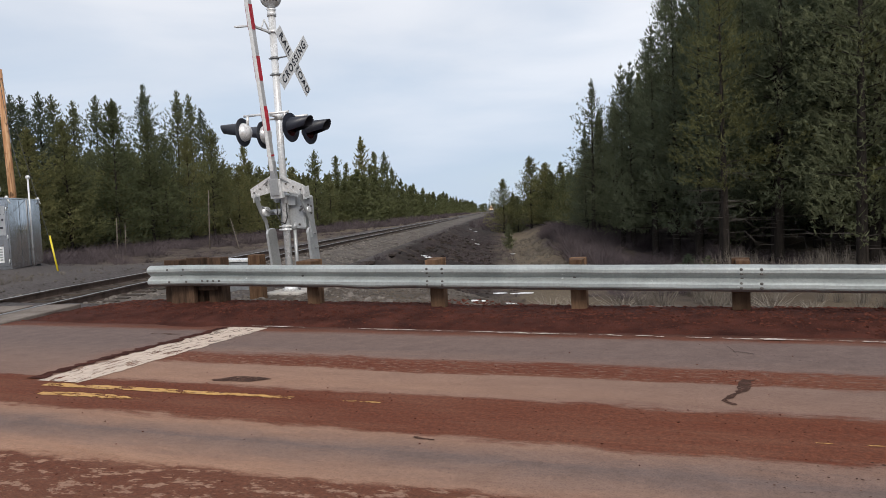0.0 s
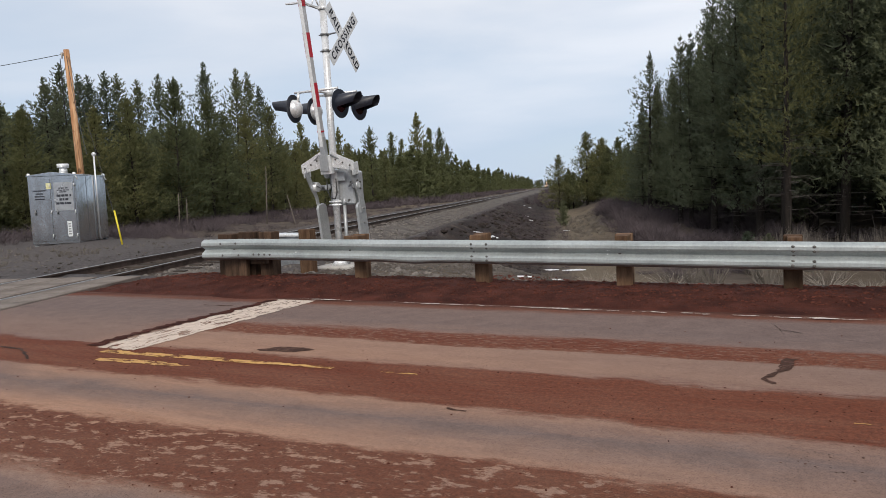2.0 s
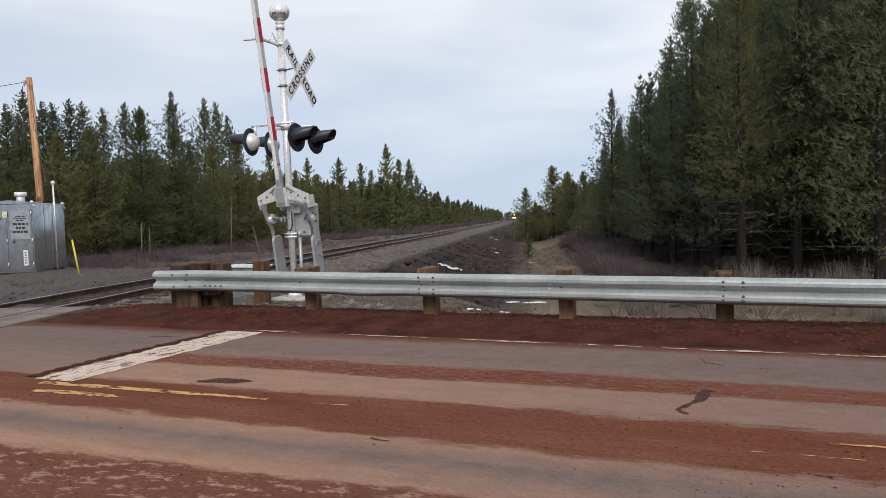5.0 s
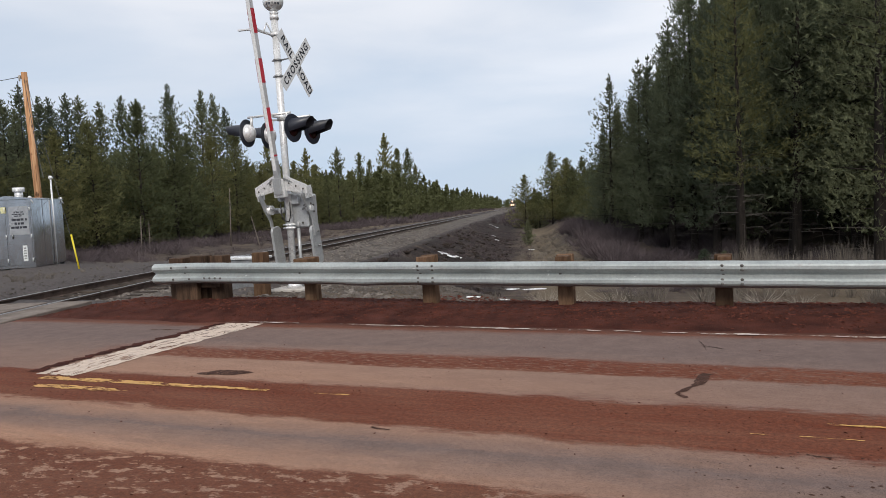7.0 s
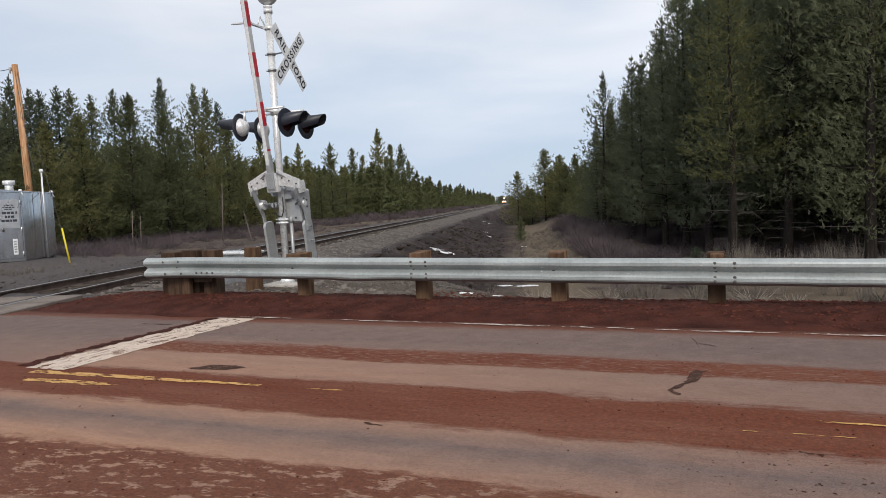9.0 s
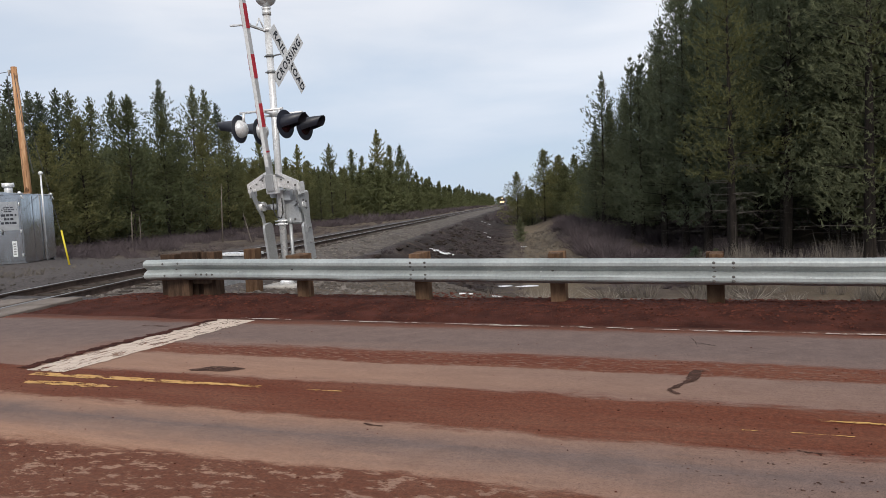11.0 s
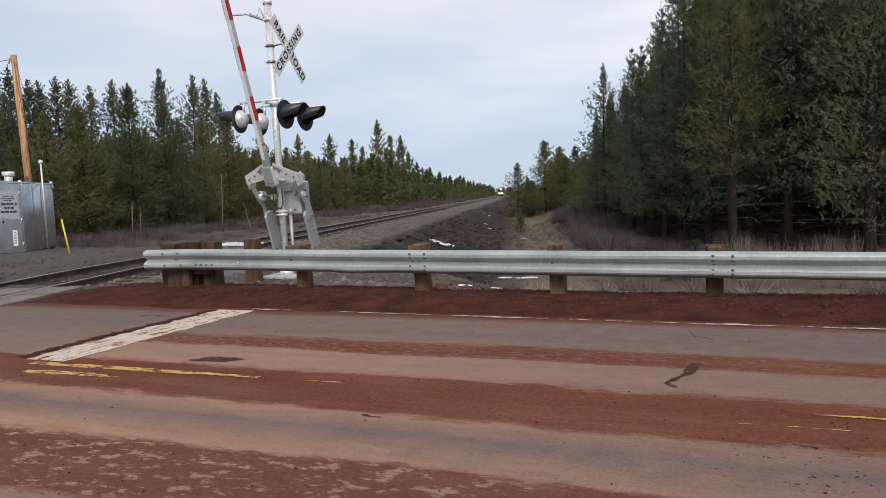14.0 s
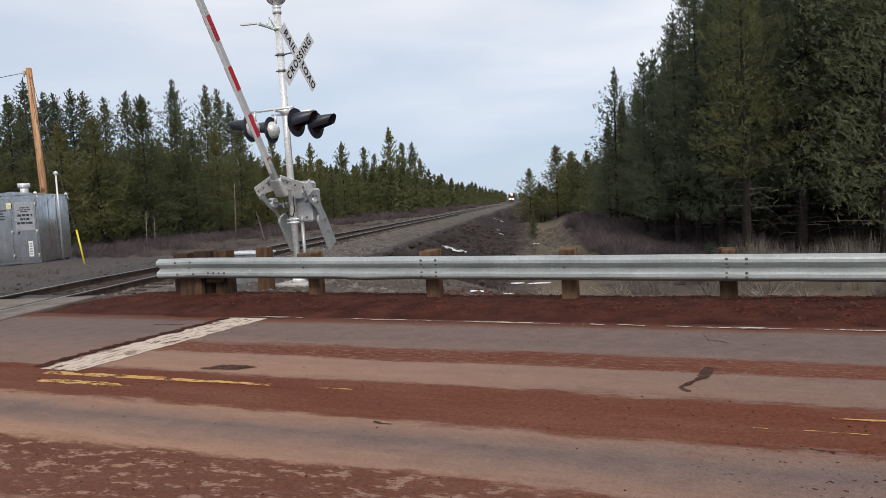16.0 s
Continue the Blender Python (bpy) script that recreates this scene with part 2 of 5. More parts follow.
def worn_paint(name, colour, keep=0.45, grain_x=5.0, grain_y=14.0, rough=0.7, gloss=0.5):
    """Road paint, broken through by wear where the noise says."""
    n = Nodes(name, rough, 0.0, "World")
    n.b.inputs["Specular IOR Level"].default_value = gloss
    grain = n.noise(90.0, 3, 0.7)
    c = n.mix(0.6, colour, n.ramp(n.noise(12.0, 5, 0.7), [(0.3, 0.55), (0.7, 1.0)]), "MULTIPLY")
    c = n.mix(n.ramp(n.noise(7.0, 6, 0.7), [(0.5, 0.0), (0.75, 0.55)]), c, (0.24, 0.13, 0.10))
    n.color(c).bump(grain, 0.3, 0.003)
    wear = n.noise(1.0, 7, 0.75, n.mapped((grain_x, grain_y, 1)))
    hole = n.ramp(wear, [(keep, 1.0), (keep + 0.05, 0.0)])
    clear = n.add("ShaderNodeBsdfTransparent")
    mx = n.add("ShaderNodeMixShader")
    n.link(hole, mx.inputs[0])
    n.link(clear.outputs[0], mx.inputs[1])
    n.link(n.b.outputs[0], mx.inputs[2])
    n.link(mx.outputs[0], n.nt.nodes["Material Output"].inputs["Surface"])
    return n.m


def galvanised_beam():
    """Zinc with soft spangle, runs down the face, pale scuffs along it and dirt."""
    n = Nodes("galvanised_steel", 0.5, 0.4)
    base = n.ramp(n.noise(1.0, 5, 0.6, n.mapped((1.2, 1, 5))), [(0.3, (0.31, 0.34, 0.34)), (0.7, (0.46, 0.495, 0.495))])
    base = n.mix(0.5, base, n.ramp(n.noise(30.0, 3, 0.6), [(0.3, 0.62), (0.7, 1.0)]), "MULTIPLY")
    base = n.mix(0.25, base, n.ramp(n.noise(1.0, 5, 0.7, n.mapped((9, 1, 1.2))), [(0.35, 0.6), (0.62, 1.0)]), "MULTIPLY")
    scuff = n.ramp(n.noise(1.0, 5, 0.7, n.mapped((7, 3, 26), (4, 0, 1))), [(0.66, 0.0), (0.72, 0.8)])
    base = n.mix(scuff, base, (0.74, 0.76, 0.76))
    dirt = n.ramp(n.noise(1.0, 6, 0.75, n.mapped((3.2, 3, 9), (1, 0, 6))), [(0.60, 0.0), (0.74, 0.5)])
    n.color(n.mix(dirt, base, (0.20, 0.165, 0.14))).bump(n.noise(30.0, 3), 0.04, 0.002)
    return n.m


def pole_wood():
    """Peeled pine: long grain, drying checks and dark knots."""
    n = Nodes("pine_pole_wood", 0.85)
    c = n.ramp(n.noise(1.0, 5, 0.6, n.mapped((9, 9, 0.6))), [(0.3, (0.24, 0.115, 0.055)), (0.52, (0.42, 0.235, 0.125)), (0.72, (0.58, 0.39, 0.245))])
    knots = n.ramp(n.noise(1.0, 4, 0.65, n.mapped((5, 5, 2.2), (3, 1, 2))), [(0.60, 0.0), (0.67, 0.85)])
    c = n.mix(knots, c, (0.075, 0.038, 0.022))
    checks = n.ramp(n.noise(1.0, 3, 0.5, n.mapped((22, 22, 0.35))), [(0.62, 0.0), (0.68, 0.7)])
    n.color(n.mix(checks, c, (0.10, 0.055, 0.035))).bump(n.noise(1.0, 4, 0.6, n.mapped((20, 20, 1))), 0.5, 0.01)
    return n.m


M_ROAD = road_material()
M_GROUND = ground_material()
M_CINDER = surface("red_cinder", (0.034, 0.0105, 0.0075), (0.095, 0.029, 0.019), 2.5, 45, 0.95, bump=0.9, depth=0.03, coords="World")
M_CINDER_STONE = surface("red_cinder_stone", (0.034, 0.0115, 0.008), (0.135, 0.045, 0.03), 9, 60, 0.95, bump=0.5, coords="World")
M_BALLAST = surface("ballast", (0.07, 0.062, 0.056), (0.165, 0.145, 0.13), 1.2, 22, 0.95, bump=1.0, depth=0.04, coords="World")
M_BALLAST_STONE = surface("ballast_stone", (0.08, 0.07, 0.064), (0.23, 0.205, 0.185), 7, 50, 0.9, bump=0.4, coords="World")
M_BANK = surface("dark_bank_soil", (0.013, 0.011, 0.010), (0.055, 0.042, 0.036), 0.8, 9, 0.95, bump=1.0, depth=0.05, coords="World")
M_GALV = galvanised_beam()
M_ALU = surface("aluminium_paint", (0.74, 0.75, 0.76), (0.86, 0.87, 0.88), 3, 25, 0.30, 0.35, 0.05, 0.002)
M_ALU_DULL = surface("weathered_aluminium", (0.38, 0.395, 0.41), (0.52, 0.535, 0.55), 2, 30, 0.42, 0.4, 0.05, 0.002)
M_STEEL = surface("dull_steel", (0.22, 0.225, 0.23), (0.36, 0.37, 0.38), 4, 40, 0.5, 0.7, 0.1)
M_BLACK = surface("black_paint", (0.010, 0.012, 0.020), (0.024, 0.028, 0.044), 3, 30, 0.45, 0.0, 0.1)
M_WHITE = surface("white_sign_paint", (0.66, 0.68, 0.70), (0.78, 0.80, 0.81), 2, 30, 0.4, 0.0, 0.03)
M_WHITE_BAND = surface("white_arm_sheeting", (0.42, 0.43, 0.45), (0.54, 0.55, 0.57), 2, 30, 0.4, 0.0, 0.03)
M_RED_BAND = surface("red_arm_sheeting", (0.38, 0.015, 0.03), (0.52, 0.025, 0.045), 2, 30, 0.4, 0.0, 0.03)
M_POST = surface("treated_timber_post", (0.12, 0.066, 0.04), (0.27, 0.165, 0.10), 2.5, 30, 0.85, bump=0.5, stretch=(6, 6, 1), vary=0.6)
M_POLE = pole_wood()
M_TIE = surface("creosoted_tie", (0.035, 0.028, 0.024), (0.10, 0.082, 0.07), 3, 35, 0.9, bump=0.6, stretch=(1, 5, 5), vary=0.4)
M_RAIL = surface("rusty_rail_steel", (0.05, 0.032, 0.026), (0.11, 0.075, 0.06), 4, 40, 0.75, 0.3, 0.2)
M_RAIL_TOP = surface("polished_rail_head", (0.22, 0.21, 0.21), (0.34, 0.33, 0.33), 4, 40, 0.35, 0.9, 0.05)
M_CONCRETE = surface("stained_concrete", (0.13, 0.108, 0.095), (0.24, 0.205, 0.18), 2, 30, 0.9, bump=0.4)
M_BASE = surface("pale_concrete", (0.36, 0.34, 0.32), (0.52, 0.50, 0.47), 4, 30, 0.9, bump=0.3)
M_CAB = surface("galvanised_cabinet_sheet", (0.44, 0.455, 0.475), (0.54, 0.555, 0.575), 0.9, 5, 0.15, 0.9, 0.015, stretch=(1, 1, 0.4))
M_YELLOW = surface("yellow_plastic", (0.62, 0.50, 0.02), (0.78, 0.64, 0.03), 3, 30, 0.5, bump=0.03)
M_BARK = surface("pine_bark", (0.016, 0.014, 0.013), (0.045, 0.037, 0.032), 3, 18, 0.95, bump=0.8, depth=0.03, stretch=(3, 3, 0.6))
M_TWIG = surface("grey_twig", (0.12, 0.10, 0.09), (0.26, 0.225, 0.20), 3, 30, 0.9, bump=0.2, vary=0.3)
M_DEAD_WOOD = surface("grey_dead_wood", (0.055, 0.048, 0.044), (0.125, 0.11, 0.10), 3, 30, 0.9, bump=0.2)
M_BRUSH = surface("leafless_brush", (0.050, 0.041, 0.046), (0.135, 0.110, 0.116), 0.5, 20, 0.95, bump=0.0, coords="World")
M_STRAW = surface("dead_grass", (0.105, 0.092, 0.079), (0.225, 0.198, 0.170), 0.7, 20, 0.9, bump=0.0, coords="World")
M_SNOW = surface("old_snow", (0.72, 0.74, 0.78), (0.86, 0.87, 0.89), 3, 30, 0.6, bump=0.4)
M_NEEDLE = needle_material("pine_needles", (0.095, 0.116, 0.080), (0.150, 0.160, 0.086))
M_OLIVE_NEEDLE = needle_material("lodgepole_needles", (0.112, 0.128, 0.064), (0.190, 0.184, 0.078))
M_DENSE_NEEDLE = needle_material("dark_pine_needles", (0.108, 0.136, 0.096), (0.186, 0.196, 0.104))
M_LINE = worn_paint("white_road_paint", (0.54, 0.46, 0.40), 0.51)
M_BAR = worn_paint("white_stop_bar_paint", (0.58, 0.47, 0.385), 0.53, 11.0, 3.5)
M_CENTRE = worn_paint("yellow_road_paint", (0.54, 0.30, 0.08), 0.51)
M_DARK = worn_paint("dark_wet_tar", (0.045, 0.033, 0.029), 0.52, 18.0, 40.0, 0.95, 0.1)
M_WIRE = surface("dark_cable", (0.02, 0.02, 0.02), (0.04, 0.04, 0.04), 3, 30, 0.6, bump=0.0)


# ---------------------------------------------------------------- mesh helpers
def part(name, bm, material, parent=None, label=""):
    me = bpy.data.meshes.new(name)
    bm.to_mesh(me)
    bm.free()
    me.materials.append(material)
    ob = new(name, me)
    if parent is not None:
        ob.parent = parent
    if label:
        tagged(ob, label)
    return ob


def mesh_object(name, verts, faces, material, parent=None, smooth=False):
    me = bpy.data.meshes.new(name)
    me.from_pydata(verts, [], faces)
    if smooth:
        me.polygons.foreach_set("use_smooth", [True] * len(me.polygons))
    me.materials.append(material)
    ob = new(name, me)
    if parent is not None:
        ob.parent = parent
    return ob


def empty(name, m, label, category, group=""):
    ob = new(name)
    ob.empty_display_size = 0.2
    ob.matrix_basis = m
    return tagged(ob, label, category, group)


def box(bm, size, m=Matrix(), bevel=0.0):
    made = bmesh.ops.create_cube(bm, size=1.0, matrix=m @ Matrix.Diagonal((*size, 1)))
    if bevel:
        edges = {e for v in made["verts"] for e in v.link_edges}
        bmesh.ops.bevel(bm, geom=list(edges), offset=bevel, segments=1, affect="EDGES")
    return bm


def tube(bm, a, b, r0, r1=None, sides=12, caps=True):
    a, b = Vector(a), Vector(b)
    r1 = r0 if r1 is None else r1
    turn = (b - a).to_track_quat("Z", "Y").to_matrix().to_4x4()
    m = Matrix.Translation((a + b) / 2) @ turn
    made = bmesh.ops.create_cone(bm, cap_ends=caps, segments=sides, radius1=r0, radius2=r1, depth=(b - a).length, matrix=m)
    for f in {f for v in made["verts"] for f in v.link_faces}:
        f.smooth = len(f.verts) == 4
    return bm


def slab(bm, outline, thickness, m=Matrix(), bevel=0.0):
    """An outline in the local xy plane, given thickness along local z."""
    low = [bm.verts.new(m @ Vector((x, y, -thickness / 2))) for x, y in outline]
    top = [bm.verts.new(m @ Vector((x, y, thickness / 2))) for x, y in outline]
    fs = [bm.faces.new(low[::-1]), bm.faces.new(top)]
    for i in range(len(low)):
        j = (i + 1) % len(low)
        fs.append(bm.faces.new((low[i], low[j], top[j], top[i])))
    if bevel:
        edges = {e for f in fs for e in f.edges}
        bmesh.ops.bevel(bm, geom=list(edges), offset=bevel, segments=1, affect="EDGES")
    return bm


def smooth(a, b, v):
    t = min(1.0, max(0.0, (v - a) / (b - a)))
    return t * t * (3 - 2 * t)


# ---------------------------------------------------------------- the lie of the land
TRACK_TURN = math.atan(0.281)
GRADE = 0.0108


def track_x(y):
    return -12.75 - 0.281 * (y - 12.0) + 3.3e-5 * max(0.0, y - 350.0) ** 2


def rail_z(y):
    return 0.02 - GRADE * max(0.0, y - 12.0)


def height(x, y):
    """The ground under everything."""
    d = (x - track_x(y)) * math.cos(TRACK_TURN)
    z = rail_z(y) - 0.02
    if y > 9.9:
        z -= 0.55 * smooth(3.3, 2.4, abs(d)) * smooth(9.9, 10.6, y)
    if d > 0:
        deep = 0.35 + 0.85 * smooth(14, 34, y)
        fall = 0.35 * smooth(1.7, 3.0, d) * smooth(13, 22, y) + deep * smooth(3.0, 8.5, d) * smooth(11, 20, y)
        z -= fall - 0.25 * smooth(11, 24, d) * smooth(25, 45, y)
        z += 0.95 * smooth(10.6, 13.6, d) * smooth(38, 47, y)       # the ground climbs to the wood
    else:
        z -= 0.12 * smooth(1.7, 3.0, -d) + 0.45 * smooth(3.0, 5.5, -d) * smooth(20, 30, y)
    start = 9.75 + 3.0 * smooth(-2.5, -6.5, x)
    if d > 4:
        z -= 1.0 * smooth(start, start + 4.5, y) * (1 - smooth(14, 34, y) * 0.85)
    if y < 9.75:
        z = min(z, -0.05)
    if y < -3:
        z -= 0.6 * smooth(-3, -8, y)
    bumps = smooth(10.5, 14, y) + smooth(-5, -9, y)
    n = noise.noise(Vector((x * 0.35, y * 0.35, 0))) * 0.10 + noise.noise(Vector((x * 0.09, y * 0.09, 5))) * 0.25
    quiet = smooth(2.4, 6.5, abs(d))
    return z - 0.04 + bumps * quiet * n


def spaced(near, far, step, growth):
    """Grid lines: even up to near, then wider and wider up to far."""
    v = list(np.arange(0, near, step))
    while v[-1] < far:
        v.append(v[-1] + max(step, (v[-1] - near) * growth + step))
    return v


def build_ground():
    right, left = spaced(22, 1800, 0.6, 0.16), spaced(48, 1800, 0.6, 0.16)
    ahead, back = spaced(62, 2600, 0.55, 0.09), spaced(6, 1500, 0.9, 0.3)
    xs = sorted([-v for v in left[1:]] + right)
    ys = sorted([-v for v in back[1:]] + ahead)
    verts = [(x, y, height(x, y)) for y in ys for x in xs]
    w = len(xs)
    faces = [(j * w + i, j * w + i + 1, (j + 1) * w + i + 1, (j + 1) * w + i) for j in range(len(ys) - 1) for i in range(w - 1)]
    g = mesh_object("ground", verts, faces, M_GROUND, smooth=True)
    tagged(g, "dry brown soil with dead grass along the railway", "ground", kind="structure")


def strip(name, xs, ys, lift, material, label, category, under=0.3, kind="structure"):
    """A solid strip whose top is given by lift(x, y)."""
    top = [(x, y, lift(x, y)) for y in ys for x in xs]
    w, n = len(xs), len(top)
    faces = [(j * w + i, j * w + i + 1, (j + 1) * w + i + 1, (j + 1) * w + i) for j in range(len(ys) - 1) for i in range(w - 1)]
    rim = [i for i in range(w)] + [j * w + w - 1 for j in range(1, len(ys))] + [(len(ys) - 1) * w + i for i in range(w - 2, -1, -1)] + [j * w for j in range(len(ys) - 2, 0, -1)]
    low = [(top[i][0], top[i][1], top[i][2] - under) for i in rim]
    for k in range(len(rim)):
        q = (k + 1) % len(rim)
        faces.append((rim[k], n + k, n + q, rim[q]))
    ob = mesh_object(name, top + low, faces, material, smooth=True)
    return tagged(ob, label, category, kind=kind)


def build_road():
    xs = [-900, -400, -200, -100, -50] + list(np.arange(-30, 20, 0.5)) + [30, 60, 120, 300, 900]
    ys = list(np.arange(-3.0, 7.81, 0.27))
    strip("road", xs, ys, lambda x, y: 0.0, M_ROAD, "two-lane asphalt road with streaks of red cinder dust", "road", 0.25)
    # the cinder shoulder beyond the white line, ending where the track crosses
    xs = [-10.3] + list(np.arange(-10.2, 12, 0.12)) + [14, 20, 40, 120, 400, 900]
    ys = [7.60 + 0.07 * i for i in range(34)]

    def lift(x, y):
        u = (y - 7.60 - 0.10 * smooth(-6.4, -5.9, x) + 0.02 * smooth(-4, 0, x)) / 2.24
        end = smooth(-10.3, -9.4, x - 0.35 * (y - 8.0))
        n = noise.noise(Vector((x * 1.3, y * 1.3, 2))) * 0.02 + noise.noise(Vector((x * 5, y * 5, 2))) * 0.012
        edge = 0.10 * noise.noise(Vector((x * 0.8, 0, 7)))
        rise = smooth(0.03 + edge, 0.45 + edge, u)
        return -0.03 + 0.045 * smooth(edge, edge + 0.12, u) + (0.055 + 0.06 * smooth(-2, -8, x)) * rise * end - 0.05 * (1 - end) - 0.22 * smooth(0.72, 1.0, u) + n * smooth(0.0, 0.2, u)

    strip("shoulder", xs, ys, lift, M_CINDER, "shoulder of crushed red volcanic cinder", "gravel", 0.3)


build_ground()
build_road()

# ---------------------------------------------------------------- the railway
def track_pose(y, d=0.0, z=0.0):
    """A pose on the track at y, d metres to its right, z over the rail head; local y runs along the rails."""
    x = track_x(y)
    turn = math.atan2(track_x(y - 0.5) - track_x(y + 0.5), 1.0)
    return Matrix.Translation((x + d * math.cos(turn), y + d * math.sin(turn), rail_z(y) + z)) @ Matrix.Rotation(turn, 4, "Z")


def sweep(section, stations, closed=True):
    """Verts and faces of an outline (across, up) carried along a list of poses."""
    verts, faces, n = [], [], len(section)
    for m in stations:
        verts += [tuple(m @ Vector((a, 0, b))) for a, b in section]
    for s in range(len(stations) - 1):
        for i in range(n if closed else n - 1):
            j = (i + 1) % n
            faces.append((s * n + i, s * n + j, (s + 1) * n + j, (s + 1) * n + i))
    if closed:
        faces += [tuple(range(n))[::-1], tuple((len(stations) - 1) * n + i for i in range(n))]
    return verts, faces


STATIONS = [-60, -20, -5, 2, 6, 9, 12, 15, 20, 30, 50, 80, 120, 200, 300, 350, 400, 450, 500, 560, 640, 760]


def build_track():
    web = [(-0.07, -0.17), (0.07, -0.17), (0.07, -0.155), (0.012, -0.135), (0.012, -0.042), (0.036, -0.032), (0.036, -0.008), (-0.036, -0.008), (-0.036, -0.032), (-0.012, -0.042), (-0.012, -0.135), (-0.07, -0.155)]
    head = [(-0.036, -0.008), (0.036, -0.008), (0.034, -0.002), (0.024, 0.0), (-0.024, 0.0), (-0.034, -0.002)]
    for side in (-1, 1):
        d = side * 0.755
        rail = mesh_object("rail", *sweep(web, [track_pose(y, d) for y in STATIONS]), M_RAIL)
        tagged(rail, "rusty steel rail with a worn bright head", "rail", "rails of the track")
        mesh_object("rail_head", *sweep(head, [track_pose(y, d) for y in STATIONS]), M_RAIL_TOP, rail)
    # ballast bed with sloped shoulders, open where the road crosses
    bed = [(-3.3, -0.75), (-2.9, -0.42), (-1.75, -0.17), (-0.82, -0.16), (-0.6, -0.20), (0.6, -0.20), (0.82, -0.16), (1.75, -0.17), (3.0, -0.45), (3.6, -0.95)]
    for name, ys in (("ballast_bed", [9.6, 10.5, 12, 14, 17, 20, 25, 30, 40, 50, 65, 80, 100, 120, 160, 200, 260, 300, 350, 400, 450, 500, 560, 640, 760]), ("ballast_bed", [-60, -20, -5, -2.6])):
        v, f = sweep(bed, [track_pose(y) for y in ys], False)
        tagged(mesh_object(name, v, f, M_BALLAST), "grey crushed-stone ballast bed of the track", "ballast", kind="structure")
    bm = bmesh.new()
    box(bm, (2.59, 0.22, 0.17), bevel=0.012)
    tie = part("railway_tie", bm, M_TIE)
    tagged(tie, "dark creosoted timber railway tie in ballast", "railway tie", "ties under the rails")
    tie.matrix_basis = track_pose(9.9, 0, -0.225)
    y = 9.9
    for i in range(135):
        y += 0.53 * math.cos(TRACK_TURN)
        copy_thing(tie, track_pose(y, random.uniform(-0.04, 0.04), -0.225 + random.uniform(-0.015, 0.01)) @ pose(0, 0, 0, 0, 0, random.uniform(-1, 1)))
    # concrete crossing panels: two between the rails, one outside each, laid end to end
    deck = empty("level_crossing", Matrix(), "level crossing deck of stained concrete panels", "level crossing")
    for name, d, w in (("outer", -1.16, 0.62), ("gauge", -0.33, 0.60), ("gauge", 0.33, 0.60), ("outer", 1.16, 0.62)):
        for k in range(6):
            yy = -2.25 + k * 1.95 * math.cos(TRACK_TURN) + 0.95
            bm = bmesh.new()
            box(bm, (w, 1.93, 0.2), bevel=0.012)
            p = part("crossing_panel", bm, M_CONCRETE, deck)
            p.matrix_basis = track_pose(yy, d, -0.095)


build_track()


# ---------------------------------------------------------------- guardrail
def beam_z(x):
    """Top edge of the beam over the road."""
    return 0.637 - 0.0103 * x


M_POST_DARK = surface("dark_tarred_timber", (0.05, 0.032, 0.023), (0.14, 0.085, 0.055), 2.5, 30, 0.85, bump=0.5, stretch=(6, 6, 1), vary=0.5)
M_BOLT = surface("weathered_bolt", (0.08, 0.075, 0.07), (0.16, 0.15, 0.14), 5, 40, 0.6, 0.5, 0.1)
W_HALF = [(0.010, 0.0), (0.035, 0.012), (0.070, 0.032), (0.083, 0.052), (0.083, 0.088), (0.066, 0.110), (0.026, 0.138), (0.004, 0.150), (0.0, 0.156)]
W_SHAPE = W_HALF + [(p, 0.312 - z) for p, z in W_HALF[-2::-1]]


